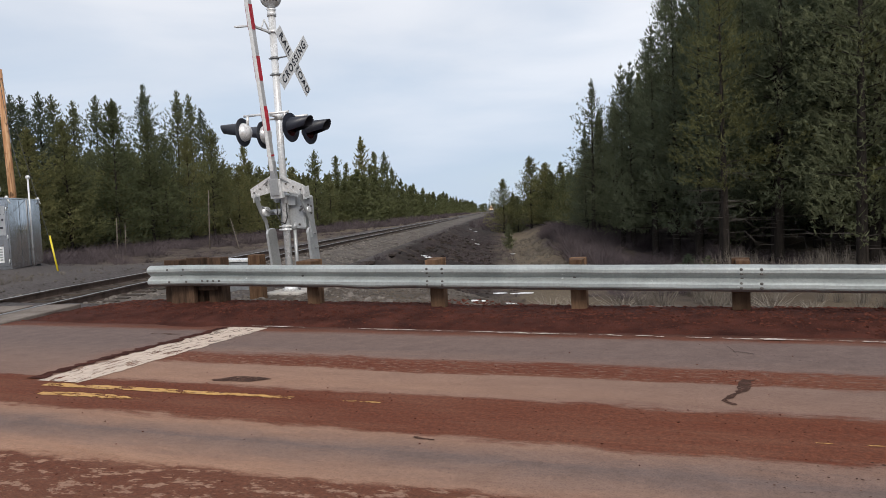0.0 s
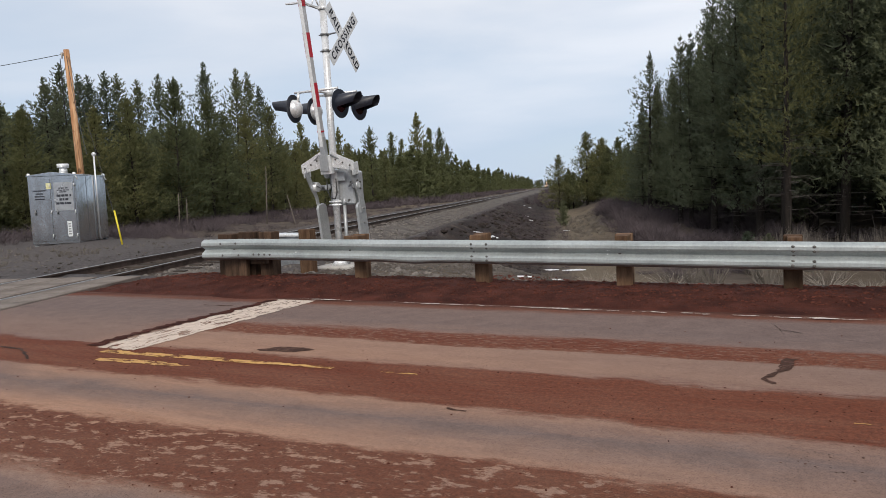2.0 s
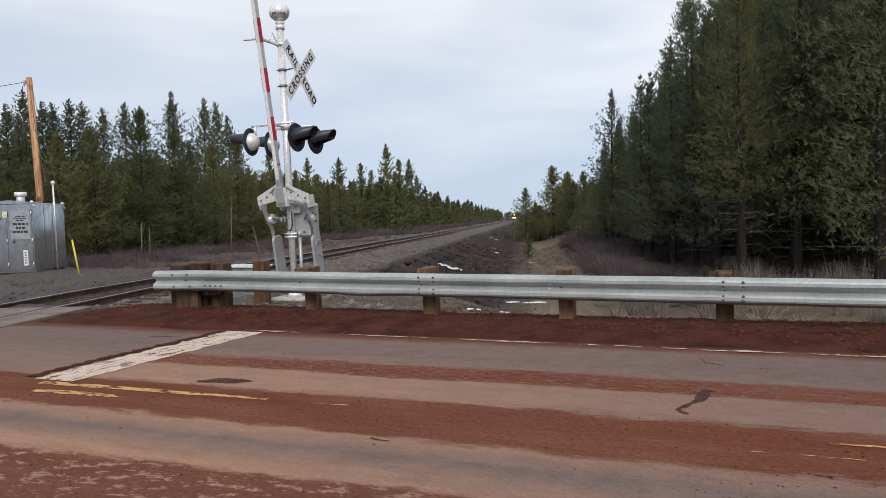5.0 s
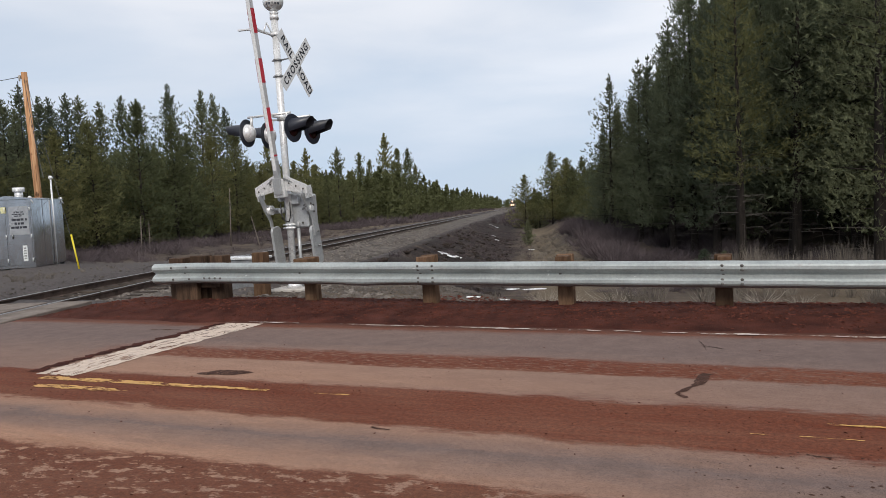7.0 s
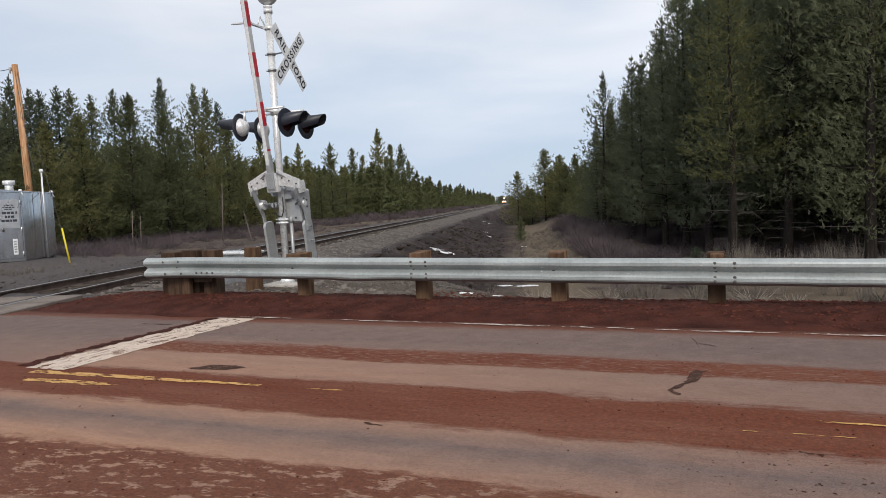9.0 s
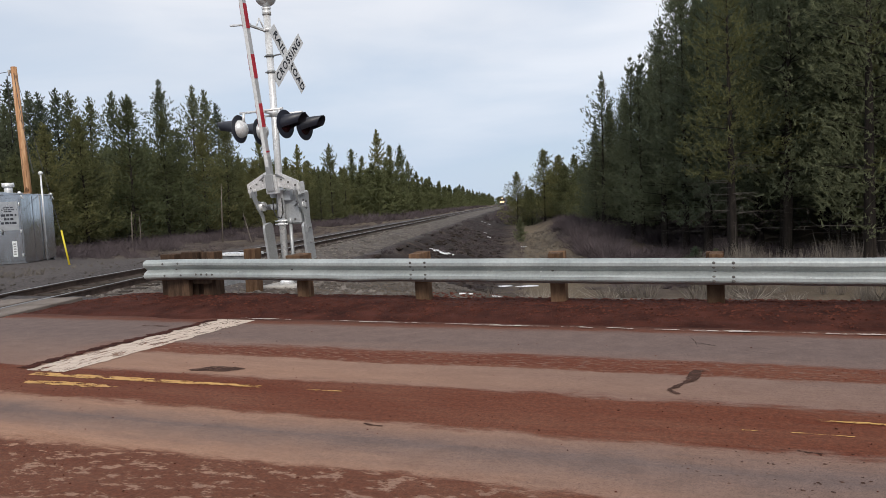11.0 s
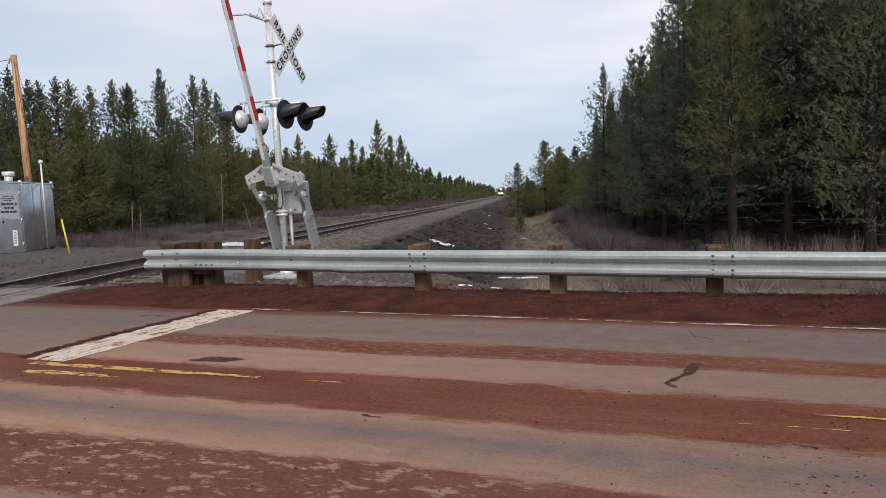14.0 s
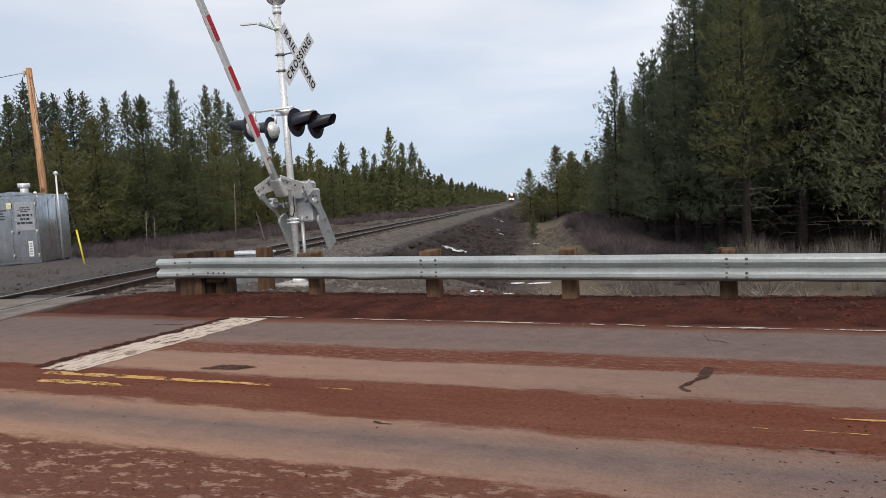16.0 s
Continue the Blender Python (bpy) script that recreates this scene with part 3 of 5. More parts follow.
def build_guardrail():
    rail = empty("guardrail", pose(0, 0, 0), "galvanised W-beam guardrail on treated timber posts", "guardrail")

    def beam(x0, x1, proud):
        xs = np.linspace(x0, x1, max(2, int((x1 - x0) / 0.19)))
        verts, faces, n = [], [], len(W_SHAPE)
        for back in (0.0, 0.004):
            for x in xs:
                flare = 0.16 * smooth(-7.6, -8.3, x)
                dent = 0.006 * noise.noise(Vector((x * 1.7, 3, 0)))
                for i, (p, z) in enumerate(W_SHAPE):
                    dz = 0.004 * noise.noise(Vector((x * 2.2, i * 0.1, 9)))
                    low = -0.018 * smooth(0.5, 0.0, abs(x + 4.75)) * smooth(0.12, 0.0, z)
                    verts.append((x, 8.79 - p - proud - flare + back + dent, beam_z(x) - 0.312 + z + dz + low))
        m = len(xs)
        for s in range(m - 1):
            for i in range(n - 1):
                a, b = s * n + i, (s + 1) * n + i
                faces.append((a, b, b + 1, a + 1))
                faces.append((m * n + a + 1, m * n + b + 1, m * n + b, m * n + a))
        for s in range(m - 1):
            for i in (0, n - 1):
                a, b = s * n + i, (s + 1) * n + i
                faces.append((a, m * n + a, m * n + b, b))
        for s in (0, m - 1):
            for i in range(n - 1):
                a = s * n + i
                faces.append((a, a + 1, m * n + a + 1, m * n + a))
        return mesh_object("beam", verts, faces, M_GALV, rail)

    for k, (x0, x1) in enumerate(((-8.26, -3.70), (-3.95, 0.10), (-0.15, 3.91), (3.66, 7.72), (7.47, 11.5))):
        b = beam(x0, x1, 0.0045 * (k % 2))
        bolts = [(x0 + 0.1 + dx, zz) for dx in (0.0, 0.21) for zz in (0.052, 0.100, 0.212, 0.262)] if k else []
        bolts += [(x, 0.156) for x in (-5.75, -3.845, -1.94, -0.04, 1.87, 3.77, 5.67, 7.58) if x0 < x < x1 - 0.3]
        if k == 0:
            bolts += [(-7.95, 0.25), (-7.72, 0.25), (-7.93, 0.07), (-7.68, 0.07), (-7.4, 0.085), (-7.3, 0.085), (-7.2, 0.085), (-7.1, 0.085), (-7.8, 0.15)]
        for x, z in bolts:
            deep = float(np.interp(z, [q[1] for q in W_SHAPE], [q[0] for q in W_SHAPE]))
            bm = bmesh.new()
            bmesh.ops.create_uvsphere(bm, u_segments=8, v_segments=5, radius=0.017, matrix=Matrix.Translation((x, 8.786 - deep - 0.16 * smooth(-7.6, -8.3, x), beam_z(x) - 0.312 + z)) @ Matrix.Diagonal((1.15, 0.55, 1, 1)))
            part("bolt", bm, M_BOLT, b)
    # timber posts with a blockout between post and beam
    for x in (-5.75, -3.845, -1.94, -0.04, 1.87, 3.77, 5.67, 7.58, 9.48):
        top = beam_z(x) + 0.055 + random.uniform(-0.01, 0.012)
        bm = bmesh.new()
        box(bm, (0.2, 0.15, 1.15), pose(x, 9.12, top - 0.575, 0, random.uniform(-1, 1), 0), 0.008)
        part("post", bm, M_POST, rail)
        bm = bmesh.new()
        box(bm, (0.15 if x != -5.75 else 0.24, 0.235, 0.36), pose(x + 0.01, 8.918, top - 0.185, 0, random.uniform(-1, 1), 0), 0.008)
        part("blockout", bm, M_POST, rail)
    # the end anchorage: heavy blocks and doubled posts, darker brown than the line posts
    for x, y, w, d, top, low in ((-8.17, 9.12, 0.27, 0.3, 0.775, -0.2), (-7.80, 9.14, 0.30, 0.2, 0.80, -0.2), (-7.42, 9.13, 0.24, 0.22, 0.80, -0.2), (-7.9, 8.92, 0.42, 0.1, 0.70, 0.08), (-7.45, 8.91, 0.28, 0.1, 0.68, 0.32)):
        bm = bmesh.new()
        box(bm, (w, d, top - low), pose(x, y, (top + low) / 2), 0.01)
        part("end_post", bm, M_POST_DARK, rail)


build_guardrail()


# ---------------------------------------------------------------- crossing signal
def build_signal():
    X, Y = -7.64, 11.40
    sig = empty("crossing_signal", pose(X + 0.055, Y, -0.1, 0, -1.0, 0), "silver railroad crossing mast with crossbuck, flashing lights and half-lowered gate", "crossing signal")
    bm = bmesh.new()
    box(bm, (0.75, 0.7, 0.22), pose(0, 0, 0.0), 0.02)
    part("foundation", bm, M_BASE, sig, "pale concrete foundation")
    bm = bmesh.new()
    tube(bm, (0, 0, 0.11), (0, 0, 0.20), 0.16, 0.09, 16)
    part("mast_foot", bm, M_ALU, sig)
    bm = bmesh.new()
    tube(bm, (0, 0, 0.1), (0, 0, 5.12), 0.064, 0.064, 24)
    part("mast", bm, M_ALU, sig)
    bm = bmesh.new()
    bmesh.ops.create_uvsphere(bm, u_segments=24, v_segments=14, radius=0.19, matrix=pose(0, 0, 5.36) @ Matrix.Diagonal((1, 1, 0.9, 1)))
    tube(bm, (0, 0, 5.04), (0, 0, 5.12), 0.082, 0.082, 16)
    tube(bm, (0, 0, 5.12), (0, 0, 5.17), 0.06, 0.09, 16)
    bell = part("bell", bm, M_ALU, sig, "silver bell dome on the mast top")
    for f in bell.data.polygons:
        f.use_smooth = True
    for i in range(5):
        bm = bmesh.new()
        box(bm, (0.035, 0.006, 0.06), Matrix.Translation((0, 0, 5.30)) @ Matrix.Rotation(radians(-5 + 17 * i), 4, "Z") @ Matrix.Translation((0, -0.182, 0)) @ Matrix.Rotation(radians(-16), 4, "X"))
        part("lettering_bar", bm, M_BLACK, bell)

    # bracket that steadies the raised arm
    br = bmesh.new()
    tube(br, (0, 0, 4.74), (0, 0, 4.80), 0.085, 0.085, 14)
    box(br, (0.05, 0.55, 0.035), pose(-0.04, -0.28, 4.76), 0.004)
    box(br, (0.42, 0.05, 0.03), pose(-0.22, -0.52, 4.79, 0, 4, 0), 0.004)
    tube(br, (-0.04, -0.04, 4.77), (-0.04, -0.20, 4.95), 0.014, sides=6)
    tube(br, (-0.04, -0.20, 4.95), (-0.04, -0.30, 4.78), 0.014, sides=6)
    part("arm_rest_bracket", br, M_ALU, sig)

    # crossbuck, facing the traffic along the road
    cx, cy, cz = 0.38, 0.0, 4.19
    for tilt, words, off, size in ((-47, "RAIL   ROAD", 0.0, 1.34), (45, "CROSSING", 0.012, 1.31)):
        bm = bmesh.new()
        m = Matrix.Translation((cx + off, cy, cz)) @ Matrix.Rotation(radians(90), 4, "Z") @ Matrix.Rotation(radians(90), 4, "X") @ Matrix.Rotation(radians(tilt), 4, "Z")
        slab(bm, [(-size / 2, -0.115), (size / 2, -0.115), (size / 2, 0.115), (-size / 2, 0.115)], 0.006, m, 0.001)
        blade = part("crossbuck_blade", bm, M_WHITE, sig, "white crossbuck blade with black lettering")
        for word, at in (((words, 0.0),) if tilt > 0 else (("RAIL", -0.36), ("ROAD", 0.37))):
            fc = bpy.data.curves.new("lettering", "FONT")
            fc.body, fc.size, fc.align_x, fc.align_y, fc.extrude, fc.space_character = word, 0.19, "CENTER", "CENTER", 0.001, 1.34 if tilt > 0 else 1.16
            fc.offset = 0.004
            tmp = bpy.data.objects.new("lettering", fc)
            scene.collection.objects.link(tmp)
            me = bpy.data.meshes.new_from_object(tmp.evaluated_get(bpy.context.evaluated_depsgraph_get()))
            bpy.data.objects.remove(tmp)
            me.materials.clear()
            me.materials.append(M_BLACK)
            t = new("lettering", me)
            t.parent = blade
            t.matrix_basis = m @ Matrix.Translation((at, 0, 0.0058)) @ Matrix.Diagonal((1.0, 1.0, 1, 1))
    for z in (4.30, 4.01):
        bm = bmesh.new()
        tube(bm, (0, 0, z - 0.02), (0, 0, z + 0.02), 0.078, 0.078, 14)
        tube(bm, (-0.11, -0.02, z), (0.13, 0.02, z), 0.012, sides=6)
        tube(bm, (0.10, 0.0, z), (0.36, 0.0, z + 0.01), 0.014, sides=6)
        part("crossbuck_clamp", bm, M_STEEL, sig)

    # the lamp arm runs across the road's direction, with lamps back to back at both ends
    bm = bmesh.new()
    tube(bm, (-0.52, -0.32, 3.28), (0.40, -0.32, 3.28), 0.022, sides=10)
    tube(bm, (-0.52, 0.32, 3.28), (0.40, 0.32, 3.28), 0.022, sides=10)
    tube(bm, (0, -0.34, 3.26), (0, 0.34, 3.26), 0.026, sides=10)
    tube(bm, (0, 0, 3.20), (0, 0, 3.34), 0.09, 0.09, 14)
    part("lamp_arm", bm, M_ALU, sig)
    for y in (-0.32, 0.32):
        for face in (-1, 1):
            lamp_x = 0.40 if face > 0 else -0.52
            m = Matrix.Translation((lamp_x, y, 3.0)) @ Matrix.Rotation(radians(90 * face), 4, "Y") @ Matrix.Rotation(radians(3), 4, "X")
            # local z looks where the lamp shines
            bm = bmesh.new()
            tube(bm, m @ Vector((0, 0, 0.03)), m @ Vector((0, 0, 0.037)), 0.255, 0.255, 32)
            lamp = part("signal_lamp", bm, M_BLACK, sig, "black round lamp backboard")
            bm = bmesh.new()
            bmesh.ops.create_uvsphere(bm, u_segments=24, v_segments=12, radius=0.165, matrix=m @ Matrix.Translation((0, 0, 0.02)) @ Matrix.Diagonal((1, 1, 0.85, 1)))
            bmesh.ops.delete(bm, geom=[v for v in bm.verts if (m.inverted() @ v.co).z > 0.03], context="VERTS")
            housing = part("housing", bm, M_ALU, lamp, "silver domed lamp housing")
            for f in housing.data.polygons:
                f.use_smooth = True
            bm = bmesh.new()
            bmesh.ops.create_circle(bm, cap_ends=True, segments=24, radius=0.15, matrix=m @ Matrix.Translation((0, 0, 0.04)))
            part("lens", bm, M_LENS, lamp, "dark red lens")
            # a long hood round the upper part of the lens, cut back below
            vs, fs, n = [], [], 20
            for rad in (0.160, 0.154):
                for i in range(n + 1):
                    a = radians(-30 + 240 * i / n)
                    reach = 0.40 + 0.06 * math.sin(a)
                    up, side = rad * math.sin(a) + 0.01, rad * math.cos(a)
                    for z, shut in ((0.037, 1.0), (reach, 0.72)):
                        vs.append(tuple(m @ Vector((-face * (up * shut + 0.045 * (1 - shut) / 0.28), side * shut, z))))
            k = 2 * (n + 1)
            for i in range(n):
                a = 2 * i
                fs += [(a, a + 1, a + 3, a + 2), (k + a + 2, k + a + 3, k + a + 1, k + a), (a + 1, k + a + 1, k + a + 3, a + 3)]
            mesh_object("hood", vs, fs, M_BLACK, lamp, smooth=True)
            bm = bmesh.new()
            tube(bm, (lamp_x - 0.06 * face, y, 3.10), (lamp_x - 0.08 * face, y, 3.28), 0.025, sides=8)
            part("lamp_bracket", bm, M_ALU, lamp)

    # gate mechanism behind the mast
    bm = bmesh.new()
    box(bm, (0.50, 0.36, 0.62), pose(0.10, 0.26, 1.52), 0.03)
    box(bm, (0.30, 0.30, 0.36), pose(0.16, 0.26, 1.80), 0.05)
    box(bm, (0.30, 0.10, 0.18), pose(0.06, 0.05, 1.74), 0.01)
    mech = part("mechanism_case", bm, M_ALU_DULL, sig)
    for z in (1.28, 1.22, 1.85):
        bm = bmesh.new()
        tube(bm, (0, 0, z - 0.022), (0, 0, z + 0.022), 0.088, 0.088, 14)
        tube(bm, (-0.13, -0.03, z), (0.13, -0.03, z), 0.013, sides=6)
        part("mast_clamp", bm, M_ALU, sig)
    for x, z in ((-0.14, 1.77), (-0.14, 1.55)):
        bm = bmesh.new()
        tube(bm, (x, -0.06, z), (x, 0.03, z), 0.055, 0.055, 12)
        tube(bm, (x, -0.09, z), (x, -0.06, z), 0.03, 0.03, 8)
        part("cable_gland", bm, M_ALU_DULL, mech)
    cable = bmesh.new()
    pts = [(-0.12, -0.08, 1.68), (-0.10, -0.11, 1.50), (-0.04, -0.12, 1.36), (0.06, -0.12, 1.33), (0.10, -0.11, 1.44), (0.09, -0.10, 1.70)]
    for a, b in zip(pts, pts[1:]):
        tube(cable, a, b, 0.011, sides=6)
    part("cable", cable, M_WIRE, mech)
    for x, z in ((0.02, 1.30), (0.24, 1.30), (0.30, 1.62), (0.30, 1.74), (-0.08, 1.40)):
        bm = bmesh.new()
        tube(bm, (x, 0.085, z), (x, 0.05, z), 0.018, sides=6)
        part("bolt", bm, M_BOLT, mech)
    bm = bmesh.new()
    box(bm, (0.015, 0.34, 0.5), pose(-0.155, 0.26, 1.52), 0.004)
    part("side_cover", bm, M_STEEL, mech)
    bm = bmesh.new()
    tube(bm, (0.13, 0.07, 0.1), (0.13, 0.07, 1.26), 0.034, 0.034, 10)
    tube(bm, (0.13, 0.07, 1.22), (0.13, 0.07, 1.34), 0.05, 0.02, 10)
    part("cable_conduit", bm, M_ALU_DULL, sig)
    bm = bmesh.new()
    tube(bm, (-0.42, 0.16, 1.55), (0.42, 0.16, 1.55), 0.05, sides=12)
    part("gate_shaft", bm, M_STEEL, sig)

    # the gate swings about the shaft: local z runs along the arm
    hubs = bmesh.new()
    tube(hubs, (0.38, 0.12, 0), (0.49, 0.12, 0), 0.055, 0.055, 14)
    gate = part("gate", hubs, M_ALU, sig, "gate with red and white arm and grey counterweights")
    part("hub", tube(bmesh.new(), (-0.50, 0.12, 0), (-0.38, 0.12, 0), 0.09, 0.09, 14), M_ALU, gate)
    bm = bmesh.new()
    for sx in (-1, 1):
        # yoke plates that close in on the arm
        slab(bm, [(0.05, 0.40), (0.5, 0.31), (0.56, 0.31), (0.56, 0.47), (0.10, 0.68)], 0.012, Matrix.Translation((0, -0.06, 0)) @ Matrix.Diagonal((sx, 1, 1, 1)) @ Matrix.Rotation(radians(90), 4, "X") @ Matrix.Translation((0, -0.02, 0)), 0.002)
        box(bm, (0.02, 0.22, 0.22), pose(sx * 0.52, 0.03, 0.31), 0.004)
    box(bm, (0.24, 0.1, 0.34), pose(0, -0.08, 0.42), 0.01)
    part("yoke", bm, M_ALU, gate)
    for sx in (-1, 1):
        bm = bmesh.new()
        m = Matrix.Translation((sx * 0.46, 0, 0)) @ Matrix.Rotation(radians(90), 4, "Y") @ Matrix.Rotation(radians(90), 4, "Z")
        # local x of the outline runs along y, local y along z
        slab(bm, [(-0.14, 0.30), (0.0, 0.40), (0.12, 0.34), (0.22, 0.16), (0.28, -0.12), (0.28, -0.50), (0.12, -0.52), (0.11, -0.2), (0.02, -0.02)] if sx > 0 else [(-0.14, 0.30), (-0.04, 0.36), (0.07, 0.05), (0.17, -0.18), (0.19, -0.52), (0.12, -0.52), (0.10, -0.20), (-0.02, 0.0)], 0.025, m, 0.004)
        sidearm = part("sidearm", bm, M_ALU_DULL, gate)
        if sx > 0:
            for y, z in ((0.06, 0.27), (0.13, 0.20), (0.11, 0.08), (0.19, 0.04), (0.18, -0.08)):
                bm = bmesh.new()
                tube(bm, (0.465, y, z), (0.492, y, z), 0.019, sides=6)
                part("bolt", bm, M_BOLT, sidearm)
        bm = bmesh.new()
        m2 = Matrix.Translation((sx * 0.425, 0.04, 0)) @ Matrix.Rotation(radians(90), 4, "Y") @ Matrix.Rotation(radians(90), 4, "Z")
        slab(bm, [(0.0, -0.40), (0.03, -0.35), (0.08, -0.33), (0.20, -0.33), (0.26, -0.35), (0.29, -0.40), (0.29, -1.06), (0.0, -1.06)], 0.05, m2, 0.006)
        weight = part("counterweight", bm, M_ALU_DULL, gate, "grey steel counterweight plate")
        for z in (-0.45, -0.72):
            bm = bmesh.new()
            tube(bm, (sx * 0.43, 0.19, z), (sx * 0.51, 0.19, z), 0.018, sides=6)
            part("bolt", bm, M_STEEL, weight)
    for sx in (-1, 1):
        for a, b, r in (((0.12, -0.10, 0.60), (0.50, 0.02, 0.36), 0.016), ((0.46, 0.06, 0.10), (0.30, 0.10, -0.02), 0.022)):
            bm = bmesh.new()
            tube(bm, (sx * a[0], a[1], a[2]), (sx * b[0], b[1], b[2]), r, sides=6)
            part("brace", bm, M_STEEL, gate)
    for sx in (-1, 1):
        for x, z in ((0.20, 0.50), (0.34, 0.44), (0.48, 0.38)):
            bm = bmesh.new()
            tube(bm, (sx * x, -0.066, z), (sx * x, -0.085, z), 0.016, sides=6)
            part("bolt", bm, M_BOLT, gate)
    # white box arm; red sheeting on the two faces that the traffic sees
    bm = bmesh.new()
    box(bm, (0.10, 0.10, 0.62), pose(0, -0.10, 0.62), 0.006)
    box(bm, (0.16, 0.06, 0.30), pose(0, -0.14, 0.46), 0.006)
    part("arm_foot", bm, M_ALU_DULL, gate)
    bm = bmesh.new()
    box(bm, (0.066, 0.11, 5.8), pose(0, -0.10, 3.65), 0.004)
    arm = part("arm", bm, M_WHITE, gate, "white gate arm")
    for sx in (-1, 1):
        bm = bmesh.new()
        box(bm, (0.003, 0.100, 5.7), pose(sx * 0.0346, -0.10, 3.66))
        part("grey_sheeting", bm, M_WHITE_BAND, arm)
        for z, ln in [(1.02, 0.03)] + [(1.665 + 0.857 * i, 0.42) for i in range(6)]:
            bm = bmesh.new()
            box(bm, (0.003, 0.104, ln), pose(sx * 0.0386, -0.10, z))
            part("red_band", bm, M_RED_BAND, arm, "red reflective band")
    return gate


M_LENS = surface("dark_red_lens", (0.030, 0.004, 0.007), (0.045, 0.006, 0.010), 3, 30, 0.2, bump=0.05)
GATE = build_signal()


# ---------------------------------------------------------------- relay cabinet, pole, stake
def build_cabinet():
    # local: x along the front, y along the side, z up; origin at the near foot corner
    m = Matrix.Translation((-21.75, 17.4, -0.2)) @ Matrix.Rotation(radians(CAB_TURN), 4, "Z")
    cab = empty("relay_cabinet", m, "galvanised steel relay cabinet with lettered door beside the track", "cabinet")
    W, D, H = CAB_W, CAB_D, 2.42
    bm = bmesh.new()
    box(bm, (W, D, H - 0.12), pose(-W / 2, D / 2, H / 2 + 0.06), 0.012)
    body = part("body", bm, M_CAB, cab)
    bm = bmesh.new()
    slab(bm, [(-W - 0.03, 0.0), (0.03, 0.0), (0.03, 0.03), (-W / 2, 0.13), (-W - 0.03, 0.03)], D + 0.06, Matrix.Translation((0, D / 2, H)) @ Matrix.Rotation(radians(90), 4, "X"), 0.004)
    part("roof", bm, M_CAB, cab)
    for x in (-W + 0.1, -W / 2, -0.12):
        for y in (0.1, D - 0.1):
            bm = bmesh.new()
            box(bm, (0.14, 0.1, 0.16), pose(x, y, 0.06), 0.01)
            part("foot", bm, M_STEEL, cab)
    for x0, x1 in ((-W + 0.06, -W / 2 - 0.06), (-W / 2 + 0.0, -0.05)):
        bm = bmesh.new()
        box(bm, (x1 - x0, 0.03, H - 0.34), pose((x0 + x1) / 2, -0.012, H / 2 + 0.06), 0.006)
        door = part("door", bm, M_CAB, cab)
        bm = bmesh.new()
        tube(bm, (x0 + 0.14, -0.075, 1.12), (x0 + 0.14, -0.075, 1.30), 0.02, sides=8)
        tube(bm, (x0 + 0.14, -0.075, 1.21), (x0 + 0.14, -0.02, 1.21), 0.03, sides=8)
        part("door_handle", bm, M_STEEL, door)
        for z in (0.4, 1.2, 2.1):
            bm = bmesh.new()
            tube(bm, (x1 - 0.005, -0.035, z - 0.06), (x1 - 0.005, -0.035, z + 0.06), 0.018, sides=8)
            part("hinge", bm, M_ALU, door)
    # sign plate with rows of lettering that cannot be read
    bm = bmesh.new()
    box(bm, (0.60, 0.008, 0.95), pose(-0.40, -0.033, 1.72), 0.002)
    plate = part("sign_plate", bm, M_PLATE, cab, "grey sign plate with dark lettering")
    for i, (z, w) in enumerate(((2.0, 0.28), (1.93, 0.4), (1.87, 0.26), (1.75, 0.44), (1.62, 0.28), (1.49, 0.5))):
        h = 0.035 if i < 3 else 0.075
        x = -0.40 - w / 2
        while x < -0.40 + w / 2 - 0.03:
            step = random.uniform(0.05, 0.14)
            bm = bmesh.new()
            box(bm, (min(step, -0.40 + w / 2 - x), 0.004, h), pose(x + step / 2, -0.039, z))
            part("lettering_bar", bm, M_BLACK, plate)
            x += step + 0.02
    for z, w in ((1.93, 0.4), (1.83, 0.24), (1.74, 0.3), (1.65, 0.3)):
        bm = bmesh.new()
        box(bm, (w, 0.004, 0.04), pose(-W + 0.36, -0.03, z))
        part("lettering_bar", bm, M_BLACK, cab)
    bm = bmesh.new()
    box(bm, (0.14, 0.01, 0.52), pose(-0.28, -0.034, 0.62), 0.002)
    part("notice_plate", bm, M_WHITE, cab, "narrow white notice plate")
    for k in range(5):
        bm = bmesh.new()
        box(bm, (0.08, 0.004, 0.05), pose(-0.28, -0.042, 0.45 + k * 0.085))
        part("lettering_bar", bm, M_STEEL, cab)
    bm = bmesh.new()
    box(bm, (0.15, 0.012, 0.2), pose(-W / 2 - 0.1, -0.034, 2.08), 0.003)
    part("yellow_label", bm, M_PALE_YELLOW, cab, "pale yellow square label")
    for x, y in ((-W + 0.03, 0.05), (-0.03, 0.03), (-0.03, D - 0.05)):
        bm = bmesh.new()
        bmesh.ops.create_uvsphere(bm, u_segments=10, v_segments=6, radius=0.06, matrix=pose(x, y, H + 0.05))
        tube(bm, (x, y, H + 0.05), (x + 0.1, y - 0.02, H - 0.14), 0.022, sides=8)
        part("lifting_eye", bm, M_ALU, cab)
    bm = bmesh.new()
    tube(bm, (-0.6, 0.7, H), (-0.6, 0.7, H + 0.34), 0.13, 0.13, 16)
    tube(bm, (-0.6, 0.7, H + 0.28), (-0.6, 0.7, H + 0.42), 0.19, 0.19, 16)
    part("roof_vent", bm, M_ALU, cab)
    bm = bmesh.new()
    tube(bm, (0.05, D * 0.62, 0.1), (0.05, D * 0.62, H + 0.75), 0.03, sides=8)
    bmesh.ops.create_uvsphere(bm, u_segments=10, v_segments=6, radius=0.075, matrix=pose(0.05, D * 0.62, H + 0.78))
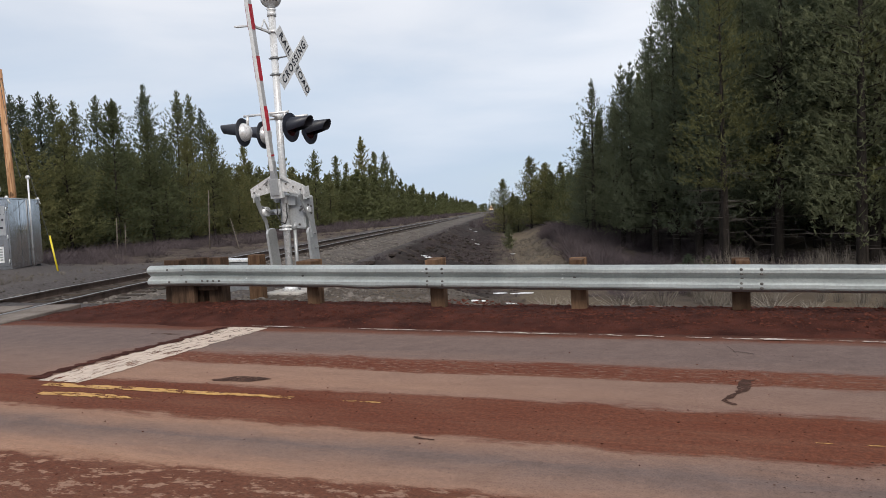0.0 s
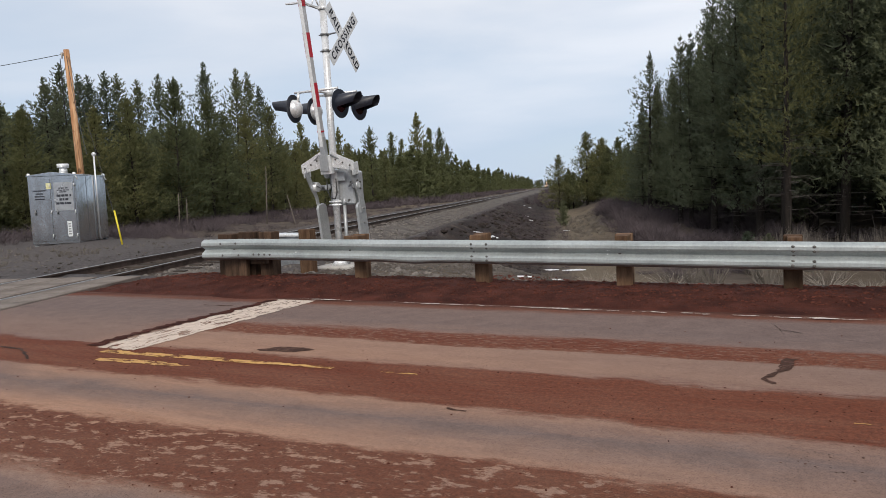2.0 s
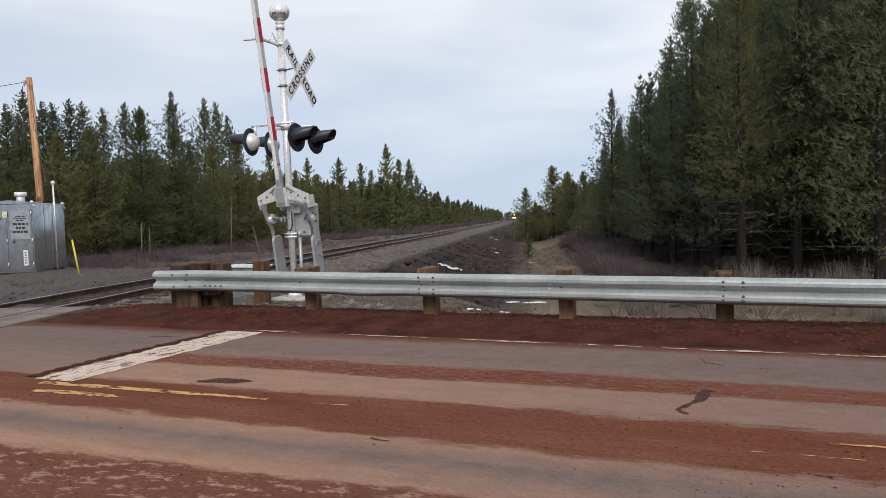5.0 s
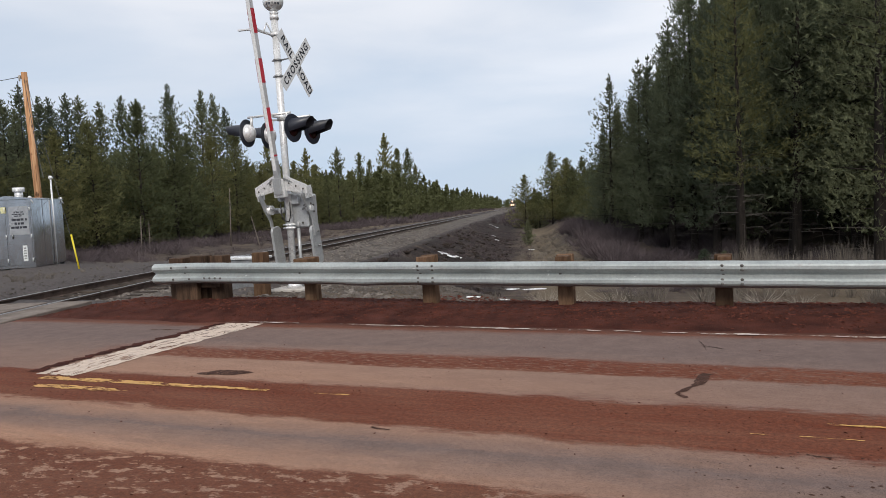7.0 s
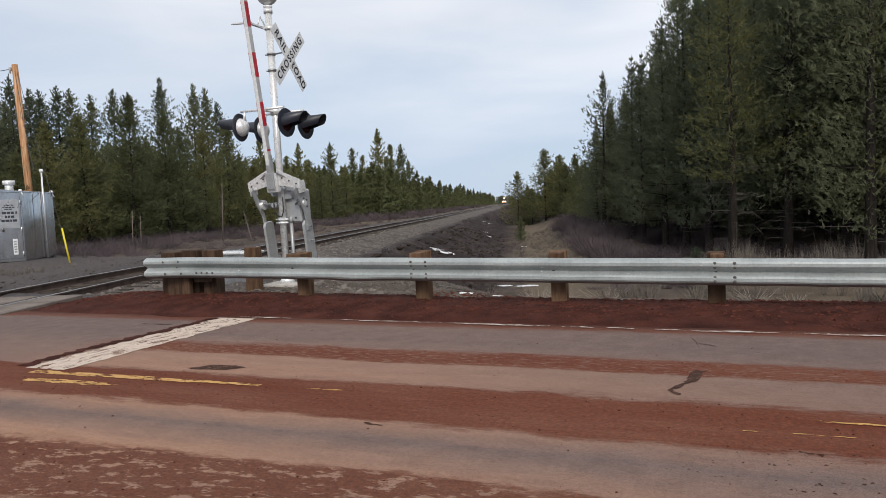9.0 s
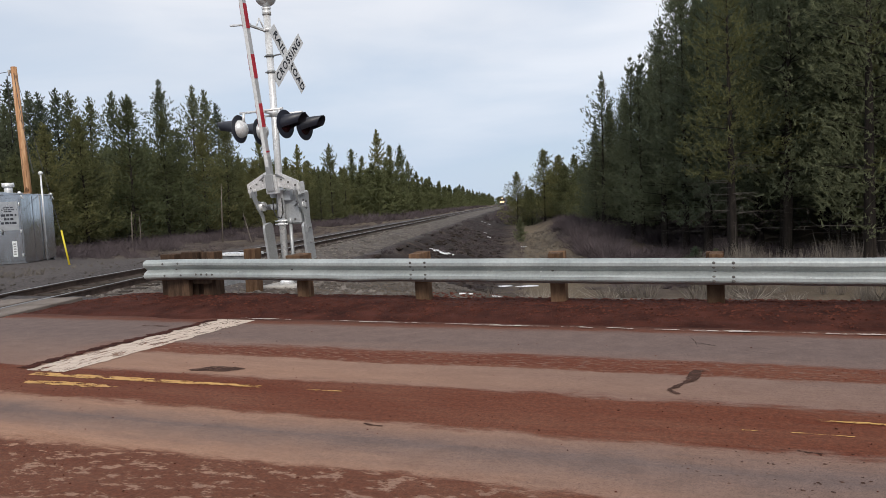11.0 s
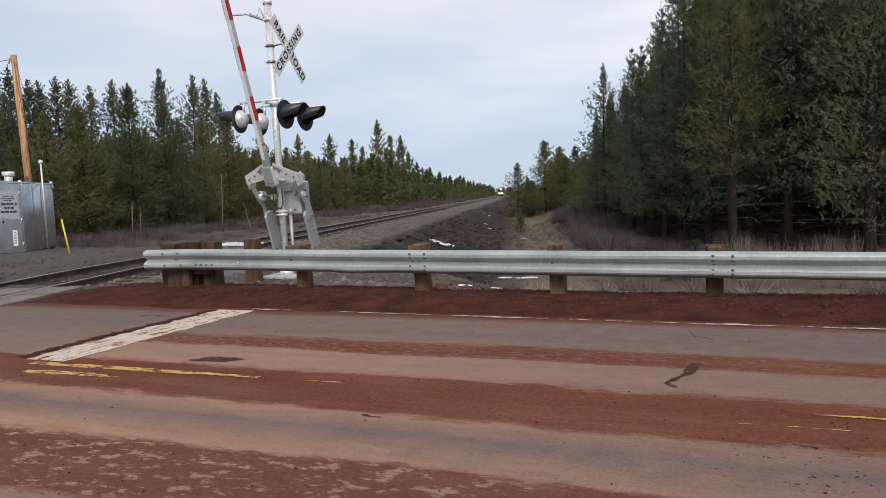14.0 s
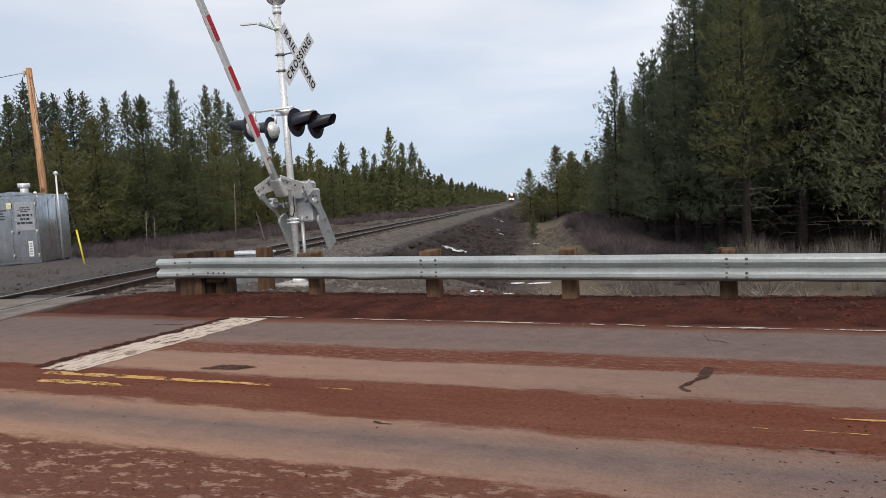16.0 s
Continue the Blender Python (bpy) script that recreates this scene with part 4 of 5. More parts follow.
    part("service_mast", bm, M_ALU, cab)
    for y in (D * 0.33, D * 0.66):
        bm = bmesh.new()
        box(bm, (0.012, 0.03, H - 0.2), pose(0.006, y, H / 2 + 0.05))
        part("seam", bm, M_CAB, body)


CAB_TURN, CAB_W, CAB_D = 32.0, 1.52, 3.1
M_PLATE = surface("grey_sign_plate", (0.42, 0.435, 0.455), (0.46, 0.475, 0.495), 1, 5, 0.3, 0.6, 0.01)
M_PALE_YELLOW = surface("pale_yellow_label", (0.6, 0.58, 0.3), (0.7, 0.68, 0.4), 4, 30, 0.6, bump=0.02)
build_cabinet()


def build_pole():
    foot = Vector((-29.3, 24.0, height(-29.3, 24.0)))
    top = Vector((-29.7, 24.0, 8.2))
    pole = empty("utility_pole", Matrix.Translation(foot), "weathered brown wooden utility pole", "utility pole")
    bm = bmesh.new()
    tube(bm, (0, 0, -0.3), top - foot, 0.17, 0.125, 14)
    part("shaft", bm, M_POLE, pole)
    bm = bmesh.new()
    tip = top - foot
    tube(bm, tip + Vector((-0.12, -0.16, -0.15)), tip + Vector((-0.12, -0.16, -0.40)), 0.05, 0.03, 8)
    box(bm, (0.1, 0.1, 0.14), Matrix.Translation(tip + Vector((-0.15, -0.1, -0.2))))
    part("insulator", bm, M_BASE, pole)
    bm = bmesh.new()
    tube(bm, tip + Vector((-0.2, -0.2, -0.4)), tip + Vector((-0.16, -0.2, -3.4)), 0.018, sides=6)
    part("drop_wire", bm, M_WIRE, pole)

    def wire(name, a, b, sag, r, label):
        a, b, pts = Vector(a), Vector(b), []
        for i in range(25):
            u = i / 24
            pts.append(a.lerp(b, u) - Vector((0, 0, sag * 4 * u * (1 - u))))
        bm = bmesh.new()
        for p, q in zip(pts, pts[1:]):
            tube(bm, p, q, r, sides=5, caps=False)
        tagged(part(name, bm, M_WIRE), label, "wire")

    wire("overhead_wire", top + Vector((-0.15, -0.1, -0.2)), (-62, 20, 9.4), 0.9, 0.014, "thin dark overhead wire tied to the wooden pole")
    wire("service_wire", top + Vector((0.1, -0.1, -0.3)), (-23.0, 19.0, 3.0), 0.35, 0.012, "thin dark service wire from pole to cabinet mast")
    wire("guy_wire", top + Vector((0.1, 0, -0.35)), (-19.9, 17.5, -0.1), 0.05, 0.010, "steel guy wire from the pole down to the yellow guard")
    bm = bmesh.new()
    tube(bm, (-19.9, 17.5, -0.25), (-20.16, 17.5, 0.98), 0.029, 0.029, 10)
    tagged(part("guy_guard", bm, M_YELLOW), "yellow plastic guard round the foot of the guy wire", "guy guard")


build_pole()

# ---------------------------------------------------------------- trees
def crown_blades(rng, centres, way, needle, k, wide, loose):
    """k thin needle sprays at each centre, fanned about its way."""
    n = len(centres) * k
    c = np.repeat(centres, k, 0)
    dv = np.repeat(way, k, 0) + rng.normal(0, loose, (n, 3))
    dv /= np.linalg.norm(dv, axis=1)[:, None] + 1e-9
    wv = np.cross(dv, rng.normal(0, 1, (n, 3)))
    wv /= np.linalg.norm(wv, axis=1)[:, None] + 1e-9
    ln = needle * (0.55 + 0.75 * rng.random((n, 1)))
    foot = c - dv * ln * 0.35
    return np.stack([foot - wv * ln * wide, foot + wv * ln * wide, c + dv * ln * 0.75], 1).reshape(-1, 3)


def pine_meshes(seed, h, r, branches, tufts, needle, bare, k=5, wide=0.2, needles=M_NEEDLE, full=0.62, open_=0.0, limbs=0, core=500):
    """Crown, trunk and dead limbs of one pine. bare: share of the height with dead limbs only; full: how far the crown keeps its width."""
    rng = np.random.default_rng(seed)
    z0 = bare * h
    u = np.sort(rng.random(branches)) ** 0.78
    bz = z0 + (h * 0.985 - z0) * u
    az = np.arange(branches) * 2.39996 + rng.normal(0, 0.5, branches)
    shape = np.minimum(1.0, (1 - u) / full) ** 0.82 * (0.72 + 0.28 * np.minimum(1, u / 0.15)) + 0.018
    lobes = 1 + 0.16 * np.sin(u * 17 + seed) + 0.14 * np.sin(az * 2 + u * 9 + seed)
    reach = r * shape * lobes * (0.58 + 0.52 * rng.random(branches))
    steep = -0.10 + 0.95 * u ** 1.4
    blades = []
    for i in range(branches):
        if rng.random() < open_:
            continue
        n = max(4, int(tufts * (0.25 + 0.75 * reach[i] / r)))
        s = 0.22 + 0.78 * rng.random(n) ** 0.62
        side = rng.normal(0, 0.19, n) * reach[i] * (0.25 + 0.75 * s)
        ca, sa = math.cos(az[i]), math.sin(az[i])
        out = reach[i] * s
        up = reach[i] * (steep[i] * s + 0.22 * s * s) + rng.normal(0, 0.05 + 0.05 * reach[i], n)
        centre = np.stack([ca * out - sa * side, sa * out + ca * side, bz[i] + up], 1)
        way = np.stack([np.full(n, 0.7 * ca), np.full(n, 0.7 * sa), np.full(n, 0.5 + 0.6 * u[i])], 1)
        blades.append(crown_blades(rng, centre, way, needle * (0.5 + 0.5 * math.sqrt(1 - u[i])), k, wide, 0.55))
    # sprays close to the stem, which close the crown
    uu = rng.random(core) ** 0.8 * 0.93
    rr = r * np.minimum(1.0, (1 - uu) / full) ** 0.85 * 0.5 * np.sqrt(rng.random(core))
    aa = rng.random(core) * 6.2832
    centre = np.stack([np.cos(aa) * rr, np.sin(aa) * rr, z0 + (h - z0) * uu], 1)
    way = np.stack([np.cos(aa) * 0.5, np.sin(aa) * 0.5, np.full(core, 0.5)], 1)
    blades.append(crown_blades(rng, centre, way, max(0.3, needle * 1.3), 1, wide * 1.3, 0.6))
    # the leader
    n = 14
    centre = np.stack([rng.normal(0, 0.025, n), rng.normal(0, 0.025, n), h - 0.75 * rng.random(n)], 1)
    blades.append(crown_blades(rng, centre, np.tile((0.0, 0.0, 1.0), (n, 1)), needle * 0.8, 3, wide, 0.4))
    v = np.concatenate(blades)
    crown = bpy.data.meshes.new("crown")
    crown.from_pydata(v.tolist(), [], np.arange(len(v)).reshape(-1, 3).tolist())
    crown.materials.append(needles)
    bm = bmesh.new()
    base = 0.0105 * h + 0.025
    zs = [-0.4, 0.0, 0.25 * h, 0.55 * h, 0.8 * h, 0.97 * h]
    rs = [base * 1.35, base * 1.1, base * 0.8, base * 0.42, base * 0.16, 0.008]
    for za, zb, ra, rb in zip(zs, zs[1:], rs, rs[1:]):
        tube(bm, (0, 0, za), (0, 0, zb), ra, rb, 7, False)
    for i in range(0, branches, 2):
        e = Vector((math.cos(az[i]) * reach[i] * 0.7, math.sin(az[i]) * reach[i] * 0.7, bz[i] + reach[i] * 0.7 * (steep[i] + 0.15)))
        tube(bm, (0, 0, bz[i]), e, 0.008 + 0.010 * reach[i], 0.003, 3, False)
    trunk = bpy.data.meshes.new("trunk")
    bm.to_mesh(trunk)
    bm.free()
    trunk.materials.append(M_BARK)
    if not limbs:
        return crown, trunk
    bm = bmesh.new()
    for i in range(limbs):
        z = rng.uniform(0.05, 1.25) * max(z0, 0.8)
        a, q = rng.random() * 6.28, rng.uniform(0.45, 1.0) * r * 0.8
        mid = Vector((math.cos(a) * q * 0.55, math.sin(a) * q * 0.55, z + 0.02 * q))
        turn = rng.normal(0, 0.25)
        tip = Vector((math.cos(a + turn) * q, math.sin(a + turn) * q, z + rng.uniform(-0.42, 0.1) * q))
        tube(bm, (0, 0, z), mid, 0.018, 0.011, 3, False)
        tube(bm, mid, tip, 0.011, 0.003, 3, False)
        for j in range(3):
            p = mid.lerp(tip, rng.random())
            tube(bm, p, p + Vector((rng.normal(0, 0.22), rng.normal(0, 0.22), rng.normal(-0.08, 0.12))), 0.006, 0.002, 3, False)
    dead = bpy.data.meshes.new("dead_wood")
    bm.to_mesh(dead)
    bm.free()
    dead.materials.append(M_DEAD_WOOD)
    return crown, trunk, dead


def make_pine(name, label, group, meshes):
    t = empty(name, Matrix(), label, "tree", group)
    for me in meshes:
        o = new(me.name.split(".")[0], me)
        o.parent = t
        if o.name.startswith("dead_wood"):
            tagged(o, "bare grey dead limbs", kind="stuff")
    return t


def plant(proto, x, y, h, base_h, girth=1.0):
    z = height(x, y) - 0.05
    s = h / base_h
    m = Matrix.Translation((x, y, z)) @ Matrix.Rotation(random.uniform(0, 6.28), 4, "Z") @ pose(0, 0, 0, random.uniform(-1.2, 1.2), random.uniform(-1.2, 1.2), 0)
    t = copy_thing(proto, m)
    t.scale = (s * girth, s * girth, s)
    return t


def build_trees():
    far_label, near_label = "green lodgepole pine in the woods beside the track", "tall dark pine at the edge of the dense wood"
    row, dense = "pines along the track", "pines of the dense wood"
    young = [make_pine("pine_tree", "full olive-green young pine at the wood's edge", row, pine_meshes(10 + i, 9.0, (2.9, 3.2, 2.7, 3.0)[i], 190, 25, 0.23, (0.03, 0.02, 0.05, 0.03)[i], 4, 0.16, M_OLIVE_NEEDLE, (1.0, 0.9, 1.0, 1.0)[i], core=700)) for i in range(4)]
    old = [make_pine("pine_tree", far_label, row, pine_meshes(20 + i, 12.0, (3.3, 3.7, 3.1)[i], 190, 18, 0.25, 0.1, 4, 0.16, M_NEEDLE, 1.0, 0.08, core=700)) for i in range(3)]
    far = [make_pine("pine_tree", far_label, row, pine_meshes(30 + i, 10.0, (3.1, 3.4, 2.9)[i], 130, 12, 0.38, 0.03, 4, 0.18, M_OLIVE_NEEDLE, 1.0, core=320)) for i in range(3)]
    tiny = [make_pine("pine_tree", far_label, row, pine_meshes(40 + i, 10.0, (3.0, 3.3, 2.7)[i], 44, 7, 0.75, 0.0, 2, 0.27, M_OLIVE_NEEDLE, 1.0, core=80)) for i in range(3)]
    near = [make_pine("pine_tree", near_label, dense, pine_meshes(50 + i, 15.0, (2.9, 3.2, 2.6, 3.0)[i], 190, 40, 0.20, (0.12, 0.08, 0.15, 0.10)[i], 6, 0.095, M_DENSE_NEEDLE, 1.0, 0.02, 14, 1100)) for i in range(4)]
    back = [make_pine("pine_tree", near_label, dense, pine_meshes(60 + i, 15.0, (3.0, 2.8)[i], 160, 22, 0.24, 0.04, 4, 0.12, M_DENSE_NEEDLE, 1.0, 0.02, core=900)) for i in range(2)]
    slim = make_pine("pine_tree", "slender pine with sparse upper branches", dense, pine_meshes(71, 11.0, 2.2, 190, 20, 0.18, 0.12, 5, 0.15, M_NEEDLE, 1.0, 0.12, core=400))
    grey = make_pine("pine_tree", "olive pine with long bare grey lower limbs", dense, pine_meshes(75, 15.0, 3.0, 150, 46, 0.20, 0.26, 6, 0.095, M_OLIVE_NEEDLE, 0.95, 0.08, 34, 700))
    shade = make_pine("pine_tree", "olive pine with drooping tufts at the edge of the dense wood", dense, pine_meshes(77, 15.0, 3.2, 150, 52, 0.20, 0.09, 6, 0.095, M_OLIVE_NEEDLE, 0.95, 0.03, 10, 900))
    random.seed(4)
    done, wood = [], []

    def free(x, y, gap):
        return all((x - a) ** 2 + (y - b) ** 2 > gap * gap for a, b in done)

    def top_to(protos, rows, base_h, girth):
        for x, y, z in rows:
            h = z - height(x, y)
            plant(random.choice(protos), x, y, h, base_h, girth * min(1.25, max(0.8, base_h / h)) ** 0.5)
            done.append((x, y))

    # trees whose tops stand out against the sky
    top_to(old, OLD_PINES, 12.0, 1.15)
    top_to(young, YOUNG_PINES, 9.0, 1.12)
    top_to(far, FAR_PINES, 10.0, 1.0)
    top_to([slim], [(-7.2, 46.0, 8.8)], 11.0, 1.15)
    top_to(near, DENSE_PINES, 15.0, 1.05)
    top_to(young, BANK_PINES, 9.0, 1.2)
    top_to([grey], [(0.25, 33.2, 12.0)], 15.0, 1.0)
    top_to(near, [(4.9, 30.6, 15.5)], 15.0, 1.05)
    top_to([shade], [(7.4, 30.8, 16.5)], 15.0, 1.05)
    # the wood left of the track: young pines in front, older behind
    n = len(done)
    for k in range(4000):
        y = random.uniform(14, 112)
        d = -random.uniform(18.5, 44)
        x = track_x(y) + d / math.cos(TRACK_TURN)
        edge = -20 + 1.2 * math.sin(y * 0.21) + 0.8 * math.sin(y * 0.53 + 1)
        if d > edge or not free(x, y, 1.75 + 0.006 * y):
            continue
        if d < -29.5:
            wood.append((random.choice(tiny), x, y, random.uniform(0.7, 1.0), random.uniform(1.0, 1.2)))
        elif d < -25.5 or y > 80:
            plant(random.choice(far), x, y, random.uniform(7.0, 10.0), 10.0, random.uniform(1.0, 1.2))
        else:
            plant(random.choice(young), x, y, random.uniform(5.0, 8.4), 9.0, random.uniform(1.05, 1.35))
        done.append((x, y))
        if len(done) > n + 215:
            break
    n = len(done)
    for k in range(5000):
        y = 112 + 560 * random.random() ** 1.5
        d = -random.uniform(13.5, 34)
        x = track_x(y) + d / math.cos(TRACK_TURN)
        if not free(x, y, 2.0 + 0.004 * y):
            continue
        wood.append((random.choice(tiny), x, y, random.uniform(7.2, 10.4) / 10.0, random.uniform(1.0, 1.35)))
        done.append((x, y))
        if len(done) > n + 260:
            break
    # far right of the track, and woods that close the distance
    n = len(done)
    for k in range(5000):
        y = 100 + 560 * random.random() ** 1.4
        d = random.uniform(13, 42)
        x = track_x(y) + d / math.cos(TRACK_TURN)
        if not free(x, y, 2.4 + 0.004 * y):
            continue
        wood.append((random.choice(tiny), x, y, random.uniform(4.2, 6.4) / 10.0, random.uniform(1.2, 1.6)))
        done.append((x, y))
        if len(done) > n + 150:
            break
    for k in range(130):
        y = random.uniform(700, 860)
        wood.append((random.choice(tiny), track_x(700) + random.uniform(-130, 110), y, random.uniform(0.7, 1.05), 1.4))
    # the dense wood right of the track
    n = len(done)
    for k in range(6000):
        x, y = random.uniform(-9, 26), random.uniform(29, 74)
        edge = float(np.interp(x, [-12, -8, -4, 0, 4, 8, 14, 26], [66, 53, 41.5, 36.0, 33.0, 31.5, 30.5, 30]))
        if y < edge or y > edge + 28 or x < 2.4 - 0.144 * y + 0.5 or not free(x, y, 2.2):
            continue
        behind = y - edge
        h = float(np.interp(x + 0.144 * y, [1, 3, 5, 8, 12], [9.0, 11.0, 14.0, 17.5, 18.5])) * random.uniform(0.88, 1.06)
        if behind > 12.0:
            wood.append((random.choice(tiny), x, y, h / 10.0, 0.75))
        elif behind < 4.0:
            plant(random.choice(near), x, y, h, 15.0, random.uniform(0.95, 1.15))
        else:
            plant(random.choice(back), x, y, h, 15.0, random.uniform(1.0, 1.2))
        done.append((x, y))
        if len(done) > n + 150:
            break
    # the far woods are past counting: one object
    vs, fs, base = [], [], 0
    for proto, x, y, s, girth in wood:
        a = random.uniform(0, 6.28)
        for o in proto.children:
            co = np.zeros(len(o.data.vertices) * 3)
            o.data.vertices.foreach_get("co", co)
            co = co.reshape(-1, 3) * (s * girth, s * girth, s)
            co = np.stack([co[:, 0] * math.cos(a) - co[:, 1] * math.sin(a) + x, co[:, 0] * math.sin(a) + co[:, 1] * math.cos(a) + y, co[:, 2] + height(x, y)], 1)
            vs.append(co)
            fs += [tuple(base + i for i in f.vertices) for f in o.data.polygons]
            base += len(co)
    woods = mesh_object("far_woods", np.concatenate(vs).tolist(), fs, M_FAR_NEEDLE)
    tagged(woods, "distant pine woods along both sides of the track", "woods", kind="stuff")
    for p in young + old + far + tiny + near + back + [slim, grey, shade]:
        for o in [*p.children_recursive, p]:
            bpy.data.objects.remove(o)


# where each stands and how high its top reaches
OLD_PINES = [(-48.5, 38.5, 11.5), (-49.2, 40.5, 11.0), (-49.5, 42.0, 11.1), (-50.1, 44.0, 11.7), (-50.6, 46.0, 11.8), (-51.0, 48.0, 11.6), (-51.9, 51.5, 12.5), (-54.6, 61.0, 15.1),
             (-56.5, 67.5, 15.5), (-57.8, 72.0, 15.7), (-58.6, 75.0, 14.4), (-44.0, 30.5, 7.8), (-44.7, 32.0, 7.2), (-45.0, 33.0, 7.8), (-45.6, 35.0, 9.8), (-46.8, 36.8, 9.4)]
YOUNG_PINES = [(-42.4, 43.5, 10.4), (-44.0, 49.0, 9.8), (-45.0, 52.0, 8.6), (-47.8, 62.0, 10.1), (-46.6, 57.0, 9.0), (-41.2, 38.0, 8.3), (-40.4, 34.5, 7.4)]
FAR_PINES = [(-62.4, 88.5, 11.0), (-67.4, 106.5, 11.6), (-59.0, 102.5, 10.8), (-78.5, 146.0, 13.3), (-81.7, 157.5, 12.4), (-87.4, 177.5, 20.5), (-73.8, 155.5, 14.4), (-78.1, 170.5, 15.4), (-82.3, 185.5, 12.2),
             (-76.0, 158.0, 11.8), (-90.2, 213.5, 8.5), (-103.9, 262.5, 8.2), (-60.6, 110.0, 7.6), (-66.0, 128.0, 7.4)]
DENSE_PINES = [(-7.9, 47.6, 5.6), (-7.2, 48.6, 6.8), (-8.3, 50.5, 6.4), (-6.7, 47.2, 7.0), (-6.3, 50.0, 7.6), (-5.6, 44.6, 7.2), (-4.4, 42.0, 8.2), (-7.4, 52.5, 7.2), (-5.1, 43.0, 9.0), (-6.0, 46.5, 7.6), (-4.6, 45.5, 9.6), (-3.1, 40.0, 10.5), (-3.8, 43.5, 10.2), (-2.0, 39.4, 12.6), (-0.9, 38.0, 14.0), (-2.3, 42.5, 13.4), (2.4, 34.6, 15.5)]
BANK_PINES = [(-18.5, 88.0, 5.0), (-16.5, 86.0, 4.7), (-14.5, 84.0, 5.0), (-13.0, 78.0, 4.4), (-12.0, 74.0, 4.8), (-21.5, 93.0, 4.6), (-10.6, 66.0, 4.6), (-9.6, 61.0, 5.0), (-25.0, 90.0, 4.4), (-24.0, 91.0, 2.6), (-23.2, 90.0, 2.2), (-20.05, 84.0, 6.7), (-18.9, 85.5, 5.2), (-17.9, 82.0, 5.8), (-15.8, 80.0, 5.6), (-16.9, 80.5, 4.6), (-14.6, 79.0, 4.4), (-12.8, 70.0, 3.4), (-13.5, 73.5, 4.6), (-15.2, 76.0, 2.2), (-11.2, 64.0, 3.6), (-10.2, 60.0, 4.0)]
M_FAR_NEEDLE = needle_material("far_pine_needles", (0.10, 0.115, 0.055), (0.125, 0.13, 0.055))
build_trees()


# ---------------------------------------------------------------- the train
def build_train():
    train = empty("locomotive", track_pose(630), "dark diesel locomotive with lit headlights, far down the track", "locomotive")
    bm = bmesh.new()
    box(bm, (3.0, 20.0, 0.5), pose(0, 10, 1.35), 0.05)
    part("frame", bm, M_BLACK, train)
    bm = bmesh.new()
    box(bm, (1.9, 14.5, 2.5), pose(0, 12.2, 2.85), 0.15)
    part("engine_hood", bm, M_LOCO, train)
    bm = bmesh.new()
    box(bm, (3.05, 2.6, 2.9), pose(0, 3.6, 3.05), 0.2)
    cab = part("cab", bm, M_LOCO, train)
    bm = bmesh.new()
    box(bm, (1.9, 2.2, 1.5), pose(0, 1.3, 2.2), 0.2)
    part("nose", bm, M_LOCO, train)
    for x in (-0.75, 0.75):
        bm = bmesh.new()
        box(bm, (0.8, 0.04, 0.6), pose(x, 2.28, 3.75), 0.02)
        part("windshield", bm, M_BLACK, cab)
    bm = bmesh.new()
    slab(bm, [(-1.4, 0.0), (1.4, 0.0), (1.1, 0.9), (-1.1, 0.9)], 0.12, Matrix.Translation((0, 0.1, 0.15)) @ Matrix.Rotation(radians(90), 4, "X"))
    part("pilot", bm, M_BLACK, train)
    for y in (2.2, 4.0, 5.8, 14.2, 16.0, 17.8):
        for x in (-0.75, 0.75):
            bm = bmesh.new()
            tube(bm, (x - 0.07, y, 0.5), (x + 0.07, y, 0.5), 0.5, 0.5, 20)
            part("wheel", bm, M_STEEL, train)
    for name, x, z, r in (("headlight", 0.12, 4.05, 0.48), ("ditch_light", -0.78, 1.75, 0.5), ("ditch_light", 0.78, 1.75, 0.5)):
        bm = bmesh.new()
        tube(bm, (x, 0.0 if z < 2 else 2.2, z), (x, -0.25 if z < 2 else 1.95, z), r, r, 16)
        part(name, bm, M_LIGHT, train, "bright warm headlamp")
    wagons = []
    for k in range(4):
        w = empty("freight_wagon", track_pose(652 + 17 * k), "dark freight wagon in the train", "railway wagon", "wagons of the train")
        bm = bmesh.new()
        box(bm, (2.9, 15.0, 2.9), pose(0, 7.5, 2.7), 0.1)
        part("body", bm, M_LOCO, w)
        for y in (1.6, 3.3, 11.7, 13.4):
            bm = bmesh.new()
            tube(bm, (-0.8, y, 0.45), (0.8, y, 0.45), 0.45, 0.45, 16)
            part("wheelset", bm, M_STEEL, w)
        wagons.append(w)
    return train, wagons


M_LOCO = surface("dark_locomotive_paint", (0.02, 0.022, 0.02), (0.05, 0.05, 0.045), 1, 12, 0.6, bump=0.1)
lamp_glow = Nodes("headlamp_glow", 0.4)
lamp_glow.b.inputs["Emission Color"].default_value = (1.0, 0.44, 0.14, 1)
lamp_glow.b.inputs["Emission Strength"].default_value = 4.5
M_LIGHT = lamp_glow.m
TRAIN, WAGONS = build_train()



